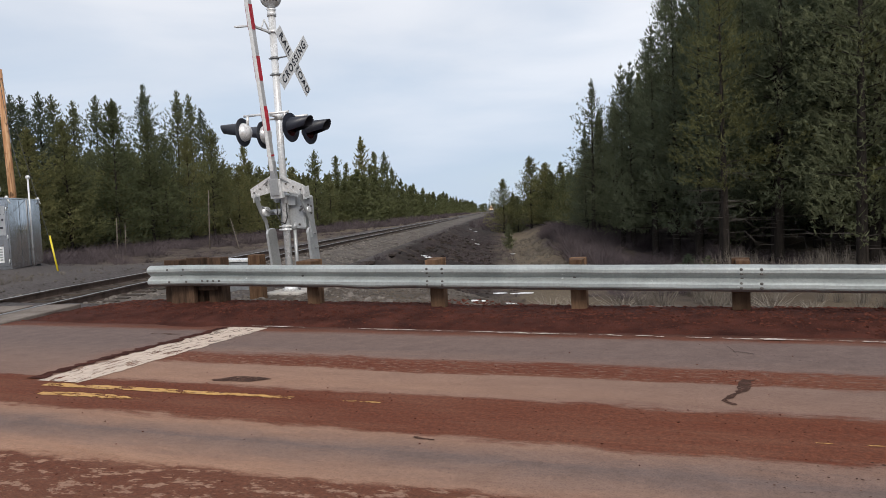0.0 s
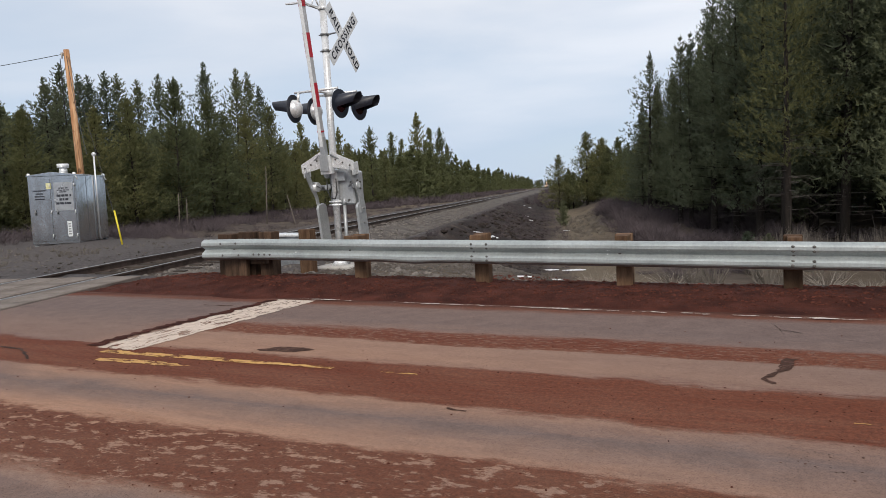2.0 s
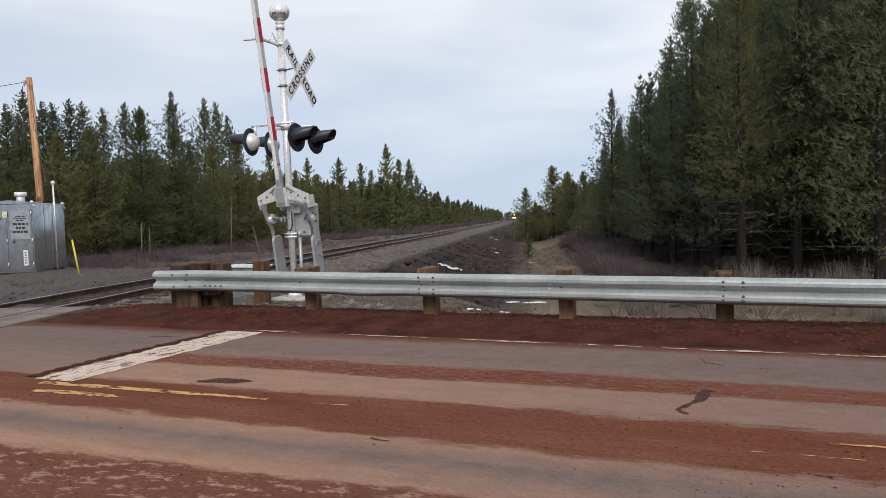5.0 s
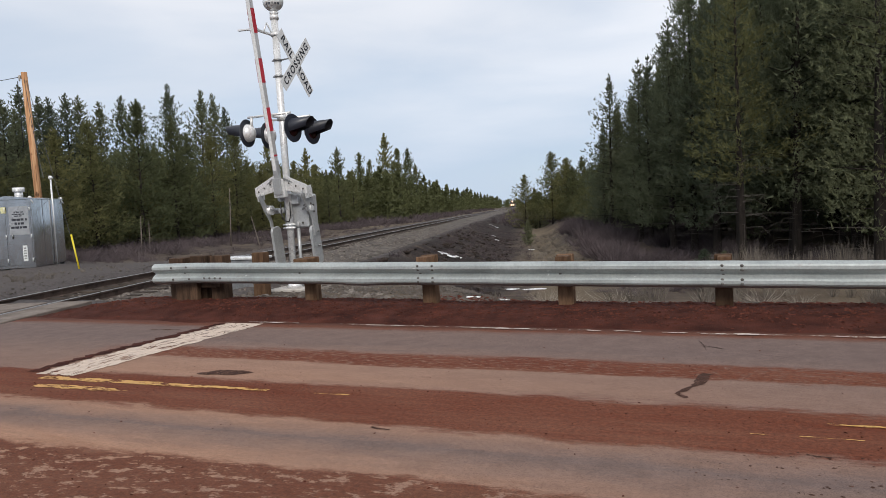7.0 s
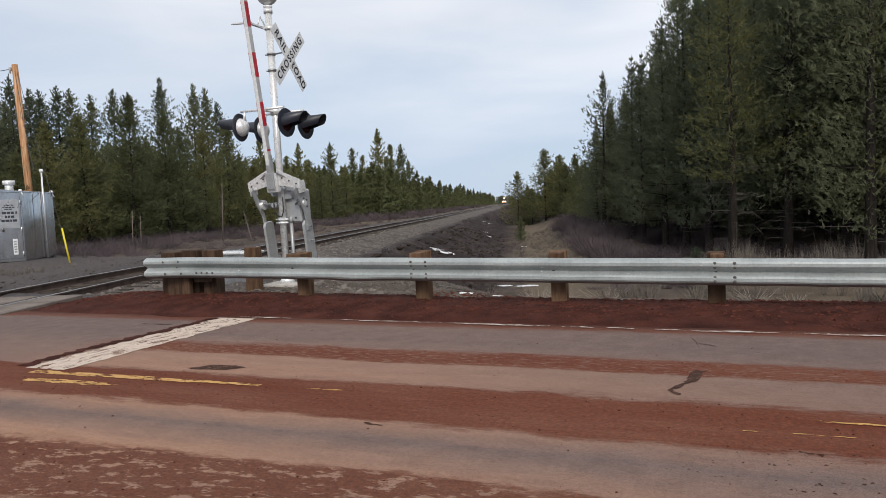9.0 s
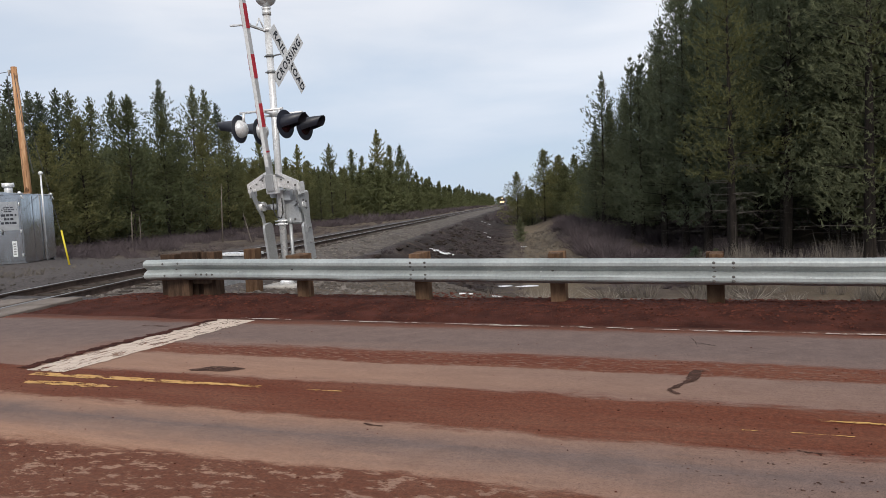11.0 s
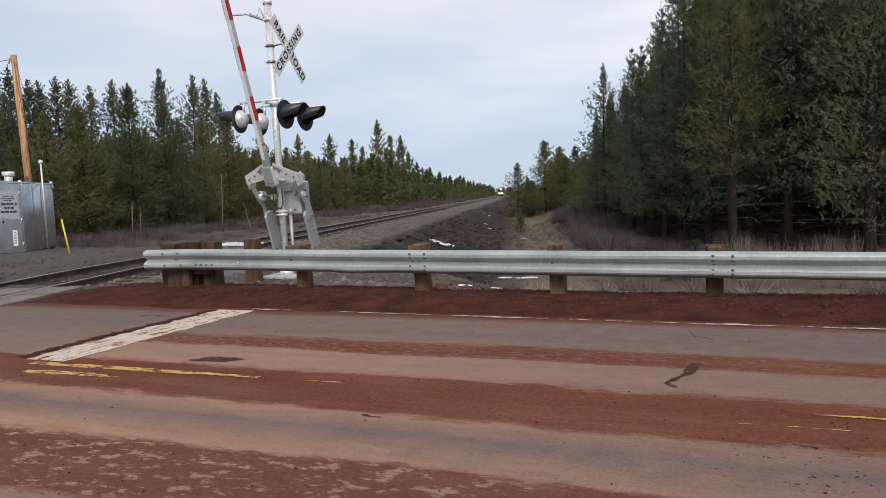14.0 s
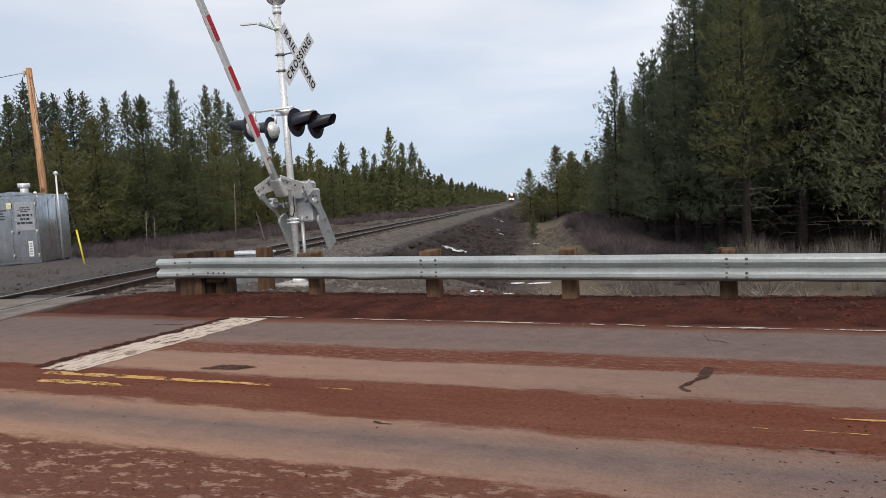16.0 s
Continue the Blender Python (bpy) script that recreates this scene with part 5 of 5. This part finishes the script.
# ---------------------------------------------------------------- road markings and stains
def ribbon(points, widths, z, jag=0.012, step=0.06, seed=0.0):
    """Verts and faces of a flat strip with a frayed edge along a polyline."""
    pts, ws = [], []
    for (a, wa), (b, wb) in zip(zip(points, widths), list(zip(points, widths))[1:]):
        n = max(1, int(math.dist(a, b) / step))
        for i in range(n):
            u = i / n
            pts.append((a[0] + (b[0] - a[0]) * u, a[1] + (b[1] - a[1]) * u))
            ws.append(wa + (wb - wa) * u)
    pts.append(points[-1])
    ws.append(widths[-1])
    verts, faces = [], []
    for i, (p, w) in enumerate(zip(pts, ws)):
        a, b = pts[max(0, i - 1)], pts[min(len(pts) - 1, i + 1)]
        t = Vector((b[0] - a[0], b[1] - a[1])).normalized()
        for k, s in enumerate((-1, 1)):
            off = s * (w / 2 + jag * (noise.noise(Vector((p[0] * 9, p[1] * 9, seed + k * 7))) + 0.6 * noise.noise(Vector((p[0] * 31, p[1] * 31, seed + k)))))
            verts.append((p[0] - t.y * off, p[1] + t.x * off, z))
        if i:
            j = 2 * i
            faces.append((j - 2, j, j + 1, j - 1))
    return verts, faces


def build_markings():
    road = bpy.data.objects["road"]

    def mark(name, points, widths, material, z=0.005, jag=0.012, step=0.06, label=""):
        ob = mesh_object(name, *ribbon(points, widths, z, jag, step, random.uniform(0, 50)), material, road)
        if label:
            tagged(ob, label)

    for a, b, w in ((-5.9, -5.1, 0.06), (-4.5, -3.03, 0.05), (-2.97, -1.74, 0.07), (-1.6, -1.25, 0.06), (-1.12, -0.83, 0.07), (-0.62, -0.37, 0.06), (-0.33, 0.62, 0.085), (0.66, 2.1, 0.06), (2.3, 4.6, 0.08), (4.8, 8.0, 0.07)):
        ya, yb = 7.60 - 0.024 * min(a, 0.5), 7.60 - 0.024 * min(b, 0.5)
        mark("edge_line", [(a, ya), ((a + b) / 2, (ya + yb) / 2), (b, yb)], [0.02, 0.95 * w, 0.02], M_LINE, 0.012, 0.03, 0.03, "worn white edge line")
    mark("stop_bar", [(-5.94, 4.80), (-5.93, 6.2), (-5.90, 7.66)], [0.5, 0.56, 0.60], M_BAR, 0.005, 0.035, 0.05, "worn white stop bar")
    mark("centre_line", [(-5.98, 4.70), (-4.6, 4.72), (-3.45, 4.73)], [0.10, 0.10, 0.05], M_CENTRE, 0.005, 0.018, 0.04, "worn yellow centre line")
    mark("centre_line", [(-5.75, 4.44), (-5.2, 4.46), (-4.7, 4.46)], [0.10, 0.11, 0.03], M_CENTRE, 0.005, 0.03, 0.04, "worn yellow centre line")
    mark("centre_line", [(-3.01, 4.73), (-2.7, 4.74)], [0.03, 0.02], M_CENTRE, 0.005, 0.012, 0.03, "worn yellow centre line")
    mark("centre_line", [(0.62, 4.74), (1.1, 4.74), (2.2, 4.74)], [0.02, 0.05, 0.06], M_CENTRE, 0.005, 0.014, 0.03, "worn yellow centre line")
    mark("centre_line", [(0.44, 4.46), (0.78, 4.46)], [0.012, 0.012], M_CENTRE, 0.005, 0.012, 0.03, "worn yellow centre line")
    mark("centre_line", [(0.18, 4.45), (0.27, 4.45)], [0.015, 0.015], M_CENTRE, 0.005, 0.012, 0.02, "worn yellow centre line")
    # cracks and wet stains
    mark("crack", [(-0.26, 7.30), (-0.19, 7.05), (-0.16, 6.80)], [0.004, 0.008, 0.005], M_DARK, 0.004, 0.008, 0.03, "dark crack in the asphalt")
    mark("crack", [(-0.19, 7.0), (-0.10, 6.95), (0.0, 6.88)], [0.008, 0.018, 0.006], M_DARK, 0.0045, 0.012, 0.03)
    mark("crack", [(0.25, 6.72), (0.5, 6.60)], [0.006, 0.01], M_DARK, 0.004, 0.012, 0.03)
    mark("dirt", [(-6.3, 4.85), (-6.32, 5.8), (-6.25, 6.6), (-6.22, 7.6)], [0.16, 0.12, 0.15, 0.12], M_CINDER, 0.008, 0.09, 0.03, "dark red dirt along the stop bar")
    mark("stain", [(-0.11, 5.92), (-0.15, 5.75), (-0.15, 5.58), (-0.22, 5.48), (-0.28, 5.34), (-0.30, 5.27), (-0.23, 5.17)], [0.09, 0.08, 0.065, 0.03, 0.03, 0.035, 0.015], M_STAIN, 0.004, 0.03, 0.03, "dark wet stain along a crack")
    mark("stain", [(-4.52, 5.13), (-4.35, 5.18), (-4.15, 5.22), (-3.98, 5.25)], [0.03, 0.17, 0.18, 0.02], M_STAIN, 0.004, 0.03, 0.03, "dark oil stain")
    mark("stain", [(-6.95, 7.11), (-6.5, 7.12)], [0.05, 0.04], M_STAIN, 0.004, 0.03, 0.03)
    mark("stain", [(0.46, 4.16), (0.58, 4.13)], [0.015, 0.02], M_STAIN, 0.004, 0.03, 0.02)
    mark("stain", [(-2.15, 4.04), (-2.0, 4.02)], [0.015, 0.03], M_STAIN, 0.004, 0.02, 0.02)
    mark("crack", [(-7.6, 4.62), (-6.9, 4.55), (-6.4, 4.25)], [0.02, 0.04, 0.02], M_DARK, 0.004, 0.02, 0.04)


M_STAIN = worn_paint("wet_cinder_stain", (0.062, 0.033, 0.025), 0.54, 14.0, 34.0, 0.95, 0.1)
build_markings()


# ---------------------------------------------------------------- loose stones
def pebbles(name, places, low, high, material, label, flat=0.7):
    """Many small broken stones in one object."""
    g = (1 + 5 ** 0.5) / 2
    base = np.array([(-1, g, 0), (1, g, 0), (-1, -g, 0), (1, -g, 0), (0, -1, g), (0, 1, g), (0, -1, -g), (0, 1, -g), (g, 0, -1), (g, 0, 1), (-g, 0, -1), (-g, 0, 1)], float) / 1.9
    tri = np.array([(0, 11, 5), (0, 5, 1), (0, 1, 7), (0, 7, 10), (0, 10, 11), (1, 5, 9), (5, 11, 4), (11, 10, 2), (10, 7, 6), (7, 1, 8), (3, 9, 4), (3, 4, 2), (3, 2, 6), (3, 6, 8), (3, 8, 9), (4, 9, 5), (2, 4, 11), (6, 2, 10), (8, 6, 7), (9, 8, 1)])
    rng = np.random.default_rng(len(places))
    verts, faces = [], []
    for i, (x, y, z) in enumerate(places):
        s = low + (high - low) * rng.random() ** 2.2
        a = rng.random() * 6.28
        v = base * (1 + rng.normal(0, 0.22, (12, 1))) * s * np.array([1.2, 0.9, flat])
        c, q = math.cos(a), math.sin(a)
        v = np.stack([v[:, 0] * c - v[:, 1] * q + x, v[:, 0] * q + v[:, 1] * c + y, v[:, 2] + z], 1)
        verts.append(v)
        faces.append(tri + 12 * i)
    ob = mesh_object(name, np.concatenate(verts).tolist(), np.concatenate(faces).tolist(), material)
    return tagged(ob, label, "stones", kind="stuff")


def surface_z(ob_name):
    """Height of a built surface at a place, by casting a ray down on it."""
    bpy.context.view_layer.update()
    ob = bpy.data.objects[ob_name]

    def at(x, y):
        hit, p, _, _ = ob.ray_cast((x, y, 50.0), (0, 0, -1))
        return p.z if hit else None
    return at


def scatter(n, box_, z_at, keep=lambda x, y: True):
    out = []
    while n:
        x, y = random.uniform(box_[0], box_[1]), random.uniform(box_[2], box_[3])
        n -= 1
        if keep(x, y):
            z = z_at(x, y)
            if z is not None:
                out.append((x, y, z))
    return out


def build_stones():
    sh = surface_z("shoulder")
    spots = scatter(8500, (-10, 5.5, 7.8, 9.7), sh, lambda x, y: random.random() < 0.25 + 0.75 * smooth(7.9, 8.4, y))
    pebbles("cinder_stones", spots, 0.007, 0.025, M_CINDER_STONE, "loose crushed red cinder on the shoulder")
    spots = scatter(1700, (-6, 3.5, 2.2, 7.6), lambda x, y: 0.002, lambda x, y: random.random() < 0.15 + 0.85 * (2.3 < y < 3.2 or 4.1 < y < 5.0 or 5.8 < y < 6.2))
    pebbles("road_grit", spots, 0.003, 0.008, M_CINDER_STONE, "red grit scattered on the asphalt")
    spots = scatter(2600, (-4.5, 6, 9.5, 10.6), height)
    pebbles("verge_stones", spots, 0.01, 0.04, M_CINDER_STONE, "dark stones on the verge behind the guardrail")
    spots = scatter(4200, (-7.4, 0.5, 9.95, 12.6), height)
    pebbles("gravel_stones", spots, 0.012, 0.042, M_BALLAST, "grey gravel strewn behind the guardrail")
    yard = scatter(3800, (-32, -13.5, 8.2, 22), height, lambda x, y: (x - track_x(y)) * math.cos(TRACK_TURN) < -2.8 and not (-25.5 < x < -20.5 and 16 < y < 21) and random.random() < 0.35 + 0.65 * smooth(-8, -3, x - track_x(y)))
    pebbles("yard_stones", yard, 0.012, 0.045, M_BALLAST, "grey stones strewn beside the track")
    drops = scatter(150, (-0.2, 2.6, 3.55, 4.2), lambda x, y: 0.002)
    pebbles("tar_drops", drops, 0.004, 0.013, M_STAIN, "dark drops of tar on the asphalt", 0.06)
    bed = surface_z("ballast_bed")

    def on_bed(x, y):
        z = bed(x, y)
        return z if z is not None else height(x, y)

    def near_track(x, y):
        d = (x - track_x(y)) * math.cos(TRACK_TURN)
        return -3.2 < d < 7.0 - 3.4 * smooth(14, 22, y)
    spots = scatter(34000, (-32, -2.5, 9.7, 56), on_bed, lambda x, y: near_track(x, y) and random.random() < 22 / max(22, y))
    rocks = scatter(5200, (-24, -6, 17, 62), height, lambda x, y: 3.9 < (x - track_x(y)) * math.cos(TRACK_TURN) < 8.2 and noise.noise(Vector((x * 0.3, y * 0.3, 4))) > -0.25)
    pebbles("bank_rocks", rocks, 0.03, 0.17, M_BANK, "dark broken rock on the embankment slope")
    pebbles("ballast_stones", spots, 0.024, 0.085, M_BALLAST_STONE, "loose grey ballast stones along the track")


build_stones()


# ---------------------------------------------------------------- brush, grass and snow
def twigs(name, places, count, tall, spread, width, material, label, category, kind="stuff"):
    """Tufts of thin tapered blades, all in one object. places: (x, y, z, size)."""
    rng = np.random.default_rng(len(places) + int(tall * 100))
    out = []
    for x, y, z, s in places:
        n = count
        a = rng.random(n) * 6.283
        foot = rng.random((n, 1)) * 0.35 * spread * s
        root = np.stack([np.cos(a), np.sin(a), np.zeros(n)], 1) * foot + (x, y, z - 0.03)
        h = tall * s * (0.45 + 0.65 * rng.random((n, 1)))
        lean = spread * s * (0.15 + 0.85 * rng.random((n, 1)))
        a2 = a + rng.normal(0, 0.5, n)
        tip = root + np.stack([np.cos(a2), np.sin(a2), np.zeros(n)], 1) * lean + np.array([0, 0, 1.0]) * h
        w = np.cross(tip - root, rng.normal(0, 1, (n, 3)))
        w /= np.linalg.norm(w, axis=1)[:, None] + 1e-9
        w *= width * s
        mid = root + (tip - root) * 0.55 + rng.normal(0, 0.06 * tall * s, (n, 3))
        out.append(np.stack([root - w, root + w, mid + w * 0.7, mid - w * 0.7, tip], 1).reshape(-1, 3))
    v = np.concatenate(out)
    k = np.arange(len(v) // 5) * 5
    faces = np.concatenate([np.stack([k, k + 1, k + 2], 1), np.stack([k, k + 2, k + 3], 1), np.stack([k + 3, k + 2, k + 4], 1)])
    ob = mesh_object(name, v.tolist(), faces.tolist(), material)
    return tagged(ob, label, category, kind=kind)


def build_brush():
    random.seed(9)

    def rows(n, ylo, yhi, dlo, dhi, slo, shi, power=1.0, keep=lambda x, y: True):
        out = []
        for i in range(n):
            y = ylo + (yhi - ylo) * random.random() ** power
            d = random.uniform(dlo, dhi)
            x = track_x(y) + d / math.cos(TRACK_TURN)
            if keep(x, y) and noise.noise(Vector((x * 0.16, y * 0.16, 3))) > -0.25:
                out.append((x, y, height(x, y), random.uniform(slo, shi)))
        return out

    clear = lambda x, y: not (-25.5 < x < -19 and 15 < y < 20.5)
    left = rows(1500, 15, 120, -24, -11, 0.5, 1.2, 1.5, clear) + rows(260, 19, 90, -12, -5.5, 0.3, 0.6, 1.3, clear)
    twigs("left_brush", left, 62, 0.7, 0.95, 0.0075, M_BRUSH, "grey leafless brush in front of the pines", "brush")
    far = rows(500, 100, 420, -17, -7, 0.8, 1.5, 1.5) + rows(420, 90, 330, 5, 16, 0.8, 1.5, 1.5)
    twigs("far_brush", far, 26, 1.0, 0.7, 0.025, M_BRUSH, "grey-brown brush along the far track", "brush")
    in_front = lambda x, y: y < float(np.interp(x, [-12, -8, -4, 0, 4, 8, 14, 26], [66, 56, 46, 41, 38, 36, 35, 34]))
    right = [(x, y, height(x, y), random.uniform(0.35, 1.2) * (0.55 + 0.45 * smooth(29, 36, y))) for x, y in ((random.uniform(-16, 16), random.uniform(23, 64)) for i in range(2900))
             if in_front(x, y) and (x - track_x(y)) > 12.6 - 1.0 * smooth(30, 20, y) and noise.noise(Vector((x * 0.2, y * 0.2, 1))) > -0.05 + 0.25 * smooth(30, 20, y)]
    twigs("right_brush", right, 76, 0.6, 1.0, 0.0095, M_BRUSH, "grey-purple leafless brush at the foot of the wood", "brush")
    clumps = [p for p in rows(330, 34, 66, 12.6, 19.5, 0.6, 1.3) if in_front(p[0], p[1])]
    twigs("brush_clumps", clumps, 210, 0.85, 0.85, 0.011, M_BRUSH, "rounded grey-lavender leafless shrubs before the wood", "brush")
    grass = [(x, y, height(x, y), random.uniform(0.5, 1.25)) for x, y in ((random.uniform(-4.0, 12), random.uniform(10.2, 20)) for i in range(1000))
             if random.random() < 0.18 + 0.82 * smooth(-3.2, -0.8, x - 0.15 * (y - 10)) and noise.noise(Vector((x * 0.8, y * 0.8, 0))) > -0.25]
    twigs("dead_grass", grass, 30, 0.34, 0.24, 0.006, M_STRAW, "pale dead grass on the verge behind the guardrail", "grass")
    verge = rows(420, 30, 70, 8.8, 12.5, 0.5, 1.0) + rows(260, 10.5, 20, -10, -4.2, 0.3, 0.6, 1.0, clear)
    twigs("path_grass", verge, 26, 0.34, 0.26, 0.009, M_STRAW, "pale dead grass on the track below the bank", "grass")
    tall = [(x, y, height(x, y), random.uniform(0.7, 1.3)) for x, y in ((random.uniform(-1, 14), random.uniform(22, 33)) for i in range(300)) if noise.noise(Vector((x * 0.5, y * 0.3, 8))) > -0.1]
    twigs("tall_dead_weeds", tall, 34, 1.0, 0.35, 0.007, M_STRAW, "tall pale dead weeds before the wood", "weeds")
    bank = rows(700, 18, 80, 3.6, 9.5, 0.4, 0.9, 1.0)
    twigs("bank_grass", bank, 26, 0.32, 0.35, 0.007, M_BRUSH, "sparse dead grass on the dark embankment", "grass")
    heap = [(x, y, height(x, y) + 0.02, random.uniform(0.6, 1.0)) for x, y in ((-2.75, 11.2), (-2.55, 11.35), (-2.3, 11.1), (-2.95, 11.5), (-2.4, 11.5), (-1.6, 11.0), (0.9, 10.9), (0.4, 10.7))]
    twigs("dry_tumbleweed", heap, 44, 0.3, 0.45, 0.004, M_PALE_TWIG, "bleached dry weed tangle behind the guardrail", "weeds")


M_PALE_TWIG = surface("bleached_twig", (0.25, 0.22, 0.19), (0.4, 0.36, 0.31), 3, 30, 0.9, bump=0.0, coords="World")
build_brush()


def build_snow():
    def patch(x, y, rx, ry, turn=0.0):
        bm = bmesh.new()
        rings, n = 5, 22
        c = bm.verts.new((0, 0, 0.018))
        last = None
        for r in range(1, rings + 1):
            ring = []
            for i in range(n):
                a = 6.2832 * i / n
                u = r / rings
                k = 1 + 0.45 * noise.noise(Vector((math.cos(a) * 1.4 + x, math.sin(a) * 1.4 + y, 2)))
                ring.append(bm.verts.new((math.cos(a) * rx * u * k, math.sin(a) * ry * u * k, 0.018 * (1 - u ** 3) - 0.02 * (u == 1))))
            for i in range(n):
                j = (i + 1) % n
                bm.faces.new((c, ring[i], ring[j]) if last is None else (last[i], ring[i], ring[j], last[j]))
            last = ring
        for v in bm.verts:
            p = pose(x, y, 0, 0, 0, turn) @ v.co
            v.co = (p.x, p.y, height(p.x, p.y) + v.co.z)
        for f in bm.faces:
            f.smooth = True
        tagged(part("snow_patch", bm, M_SNOW), "small patch of old melting snow", "snow", "snow patches")

    for x, y, rx, ry, a in ((-3.75, 10.5, 0.20, 0.03, 0), (-3.15, 10.3, 0.18, 0.03, -12), (-7.9, 26.2, 0.4, 0.3, 0), (-6.9, 25.9, 0.5, 0.3, 0), (-13.5, 34.3, 0.7, 0.95, 20),
                            (-26.3, 82.0, 0.35, 0.6, 0), (-27.6, 83.8, 0.35, 0.6, 0), (-18.5, 57.3, 0.3, 0.4, 0), (-13.5, 49.8, 0.25, 0.35, 0), (-20.6, 63.0, 0.25, 0.4, 0)):
        patch(x, y, rx, ry, a)


build_snow()


def build_small_things():
    # a lone timber post and a low steel box behind the guardrail end
    bm = bmesh.new()
    box(bm, (0.24, 0.2, 0.95), pose(-7.75, 10.62, 0.255), 0.012)
    tagged(part("timber_post", bm, M_POST), "weathered square timber post behind the guardrail", "post")
    bm = bmesh.new()
    box(bm, (0.85, 0.4, 0.62), pose(-9.1, 12.0, 0.2), 0.02)
    jb = tagged(part("junction_box", bm, M_STEEL), "low grey steel junction box beside the signal mast", "junction box")
    bm = bmesh.new()
    box(bm, (0.92, 0.46, 0.05), pose(-9.1, 12.0, 0.53), 0.01)
    part("lid", bm, M_ALU, jb)
    # the small fir at the foot of the bank
    fir = make_pine("fir_sapling", "small dark fir sapling at the foot of the embankment", "", pine_meshes(91, 1.9, 0.6, 70, 14, 0.13, 0.02, 5, 0.17, M_DENSE_NEEDLE, 0.8, core=120))
    tagged(fir, category="tree")
    fir.matrix_basis = Matrix.Translation((-15.0, 54.6, height(-15.0, 54.6)))
    for x, y, s in ((-1.3, 33.0, 0.6), (-0.5, 33.5, 0.5), (5.1, 15.2, 0.35)):
        c = copy_thing(fir, Matrix.Translation((x, y, height(x, y))) @ Matrix.Rotation(x, 4, "Z") @ Matrix.Diagonal((1.0, 1.0, 0.8, 1)))
        c.scale = (s * 1.5, s * 1.5, s * 0.75)
        tagged(c, "low yellow-green pine seedling in the brush")


build_small_things()


def build_snags():
    # bare grey stems standing before the wood
    for x, y, h, lx, ly in ((-35.6, 36.2, 2.3, 0.05, 0.1), (-35.2, 36.5, 2.0, 0.1, 0.0), (-30.1, 38.2, 3.7, 0.1, 0.1), (-27.9, 38.3, 1.9, -0.8, 0.3)):
        z = height(x, y)
        bm = bmesh.new()
        tube(bm, (0, 0, -0.2), (lx, ly, h), 0.055, 0.015, 6)
        for i in range(16):
            u = random.uniform(0.25, 0.97)
            a = random.uniform(0, 6.28)
            q = random.uniform(0.15, 0.55) * (1.1 - u)
            b = Vector((lx * u, ly * u, h * u))
            tube(bm, b, b + Vector((math.cos(a) * q, math.sin(a) * q, random.uniform(-0.05, 0.2))), 0.010, 0.003, 3)
        t = part("dead_sapling", bm, M_TWIG)
        t.location = (x, y, z)
        tagged(t, "bare grey dead sapling before the pine wood", "tree", "dead saplings")


build_snags()

# ---------------------------------------------------------------- what moves
def motions():
    # the gate hinges on its shaft; degrees by which the arm leans over the road
    swing = ((0, 8.2), (6, 8.2), (12.6, 8.2), (13, 10), (13.5, 13.6), (14, 17.3), (14.5, 21), (15, 24.1), (15.5, 27.0), (16, 30.0))
    walk(GATE, [(t, pose(0, -0.10, 1.55, a, 0, 0)) for t, a in swing])
    times = [0, 2, 4, 6, 8, 10, 12, 14, 16]
    for thing, lag in [(TRAIN, 0.0)] + [(w, 21.5 + 16.2 * k) for k, w in enumerate(WAGONS)]:
        walk(thing, [(t, track_pose(630 - 16.0 * t + lag)) for t in times])


motions()
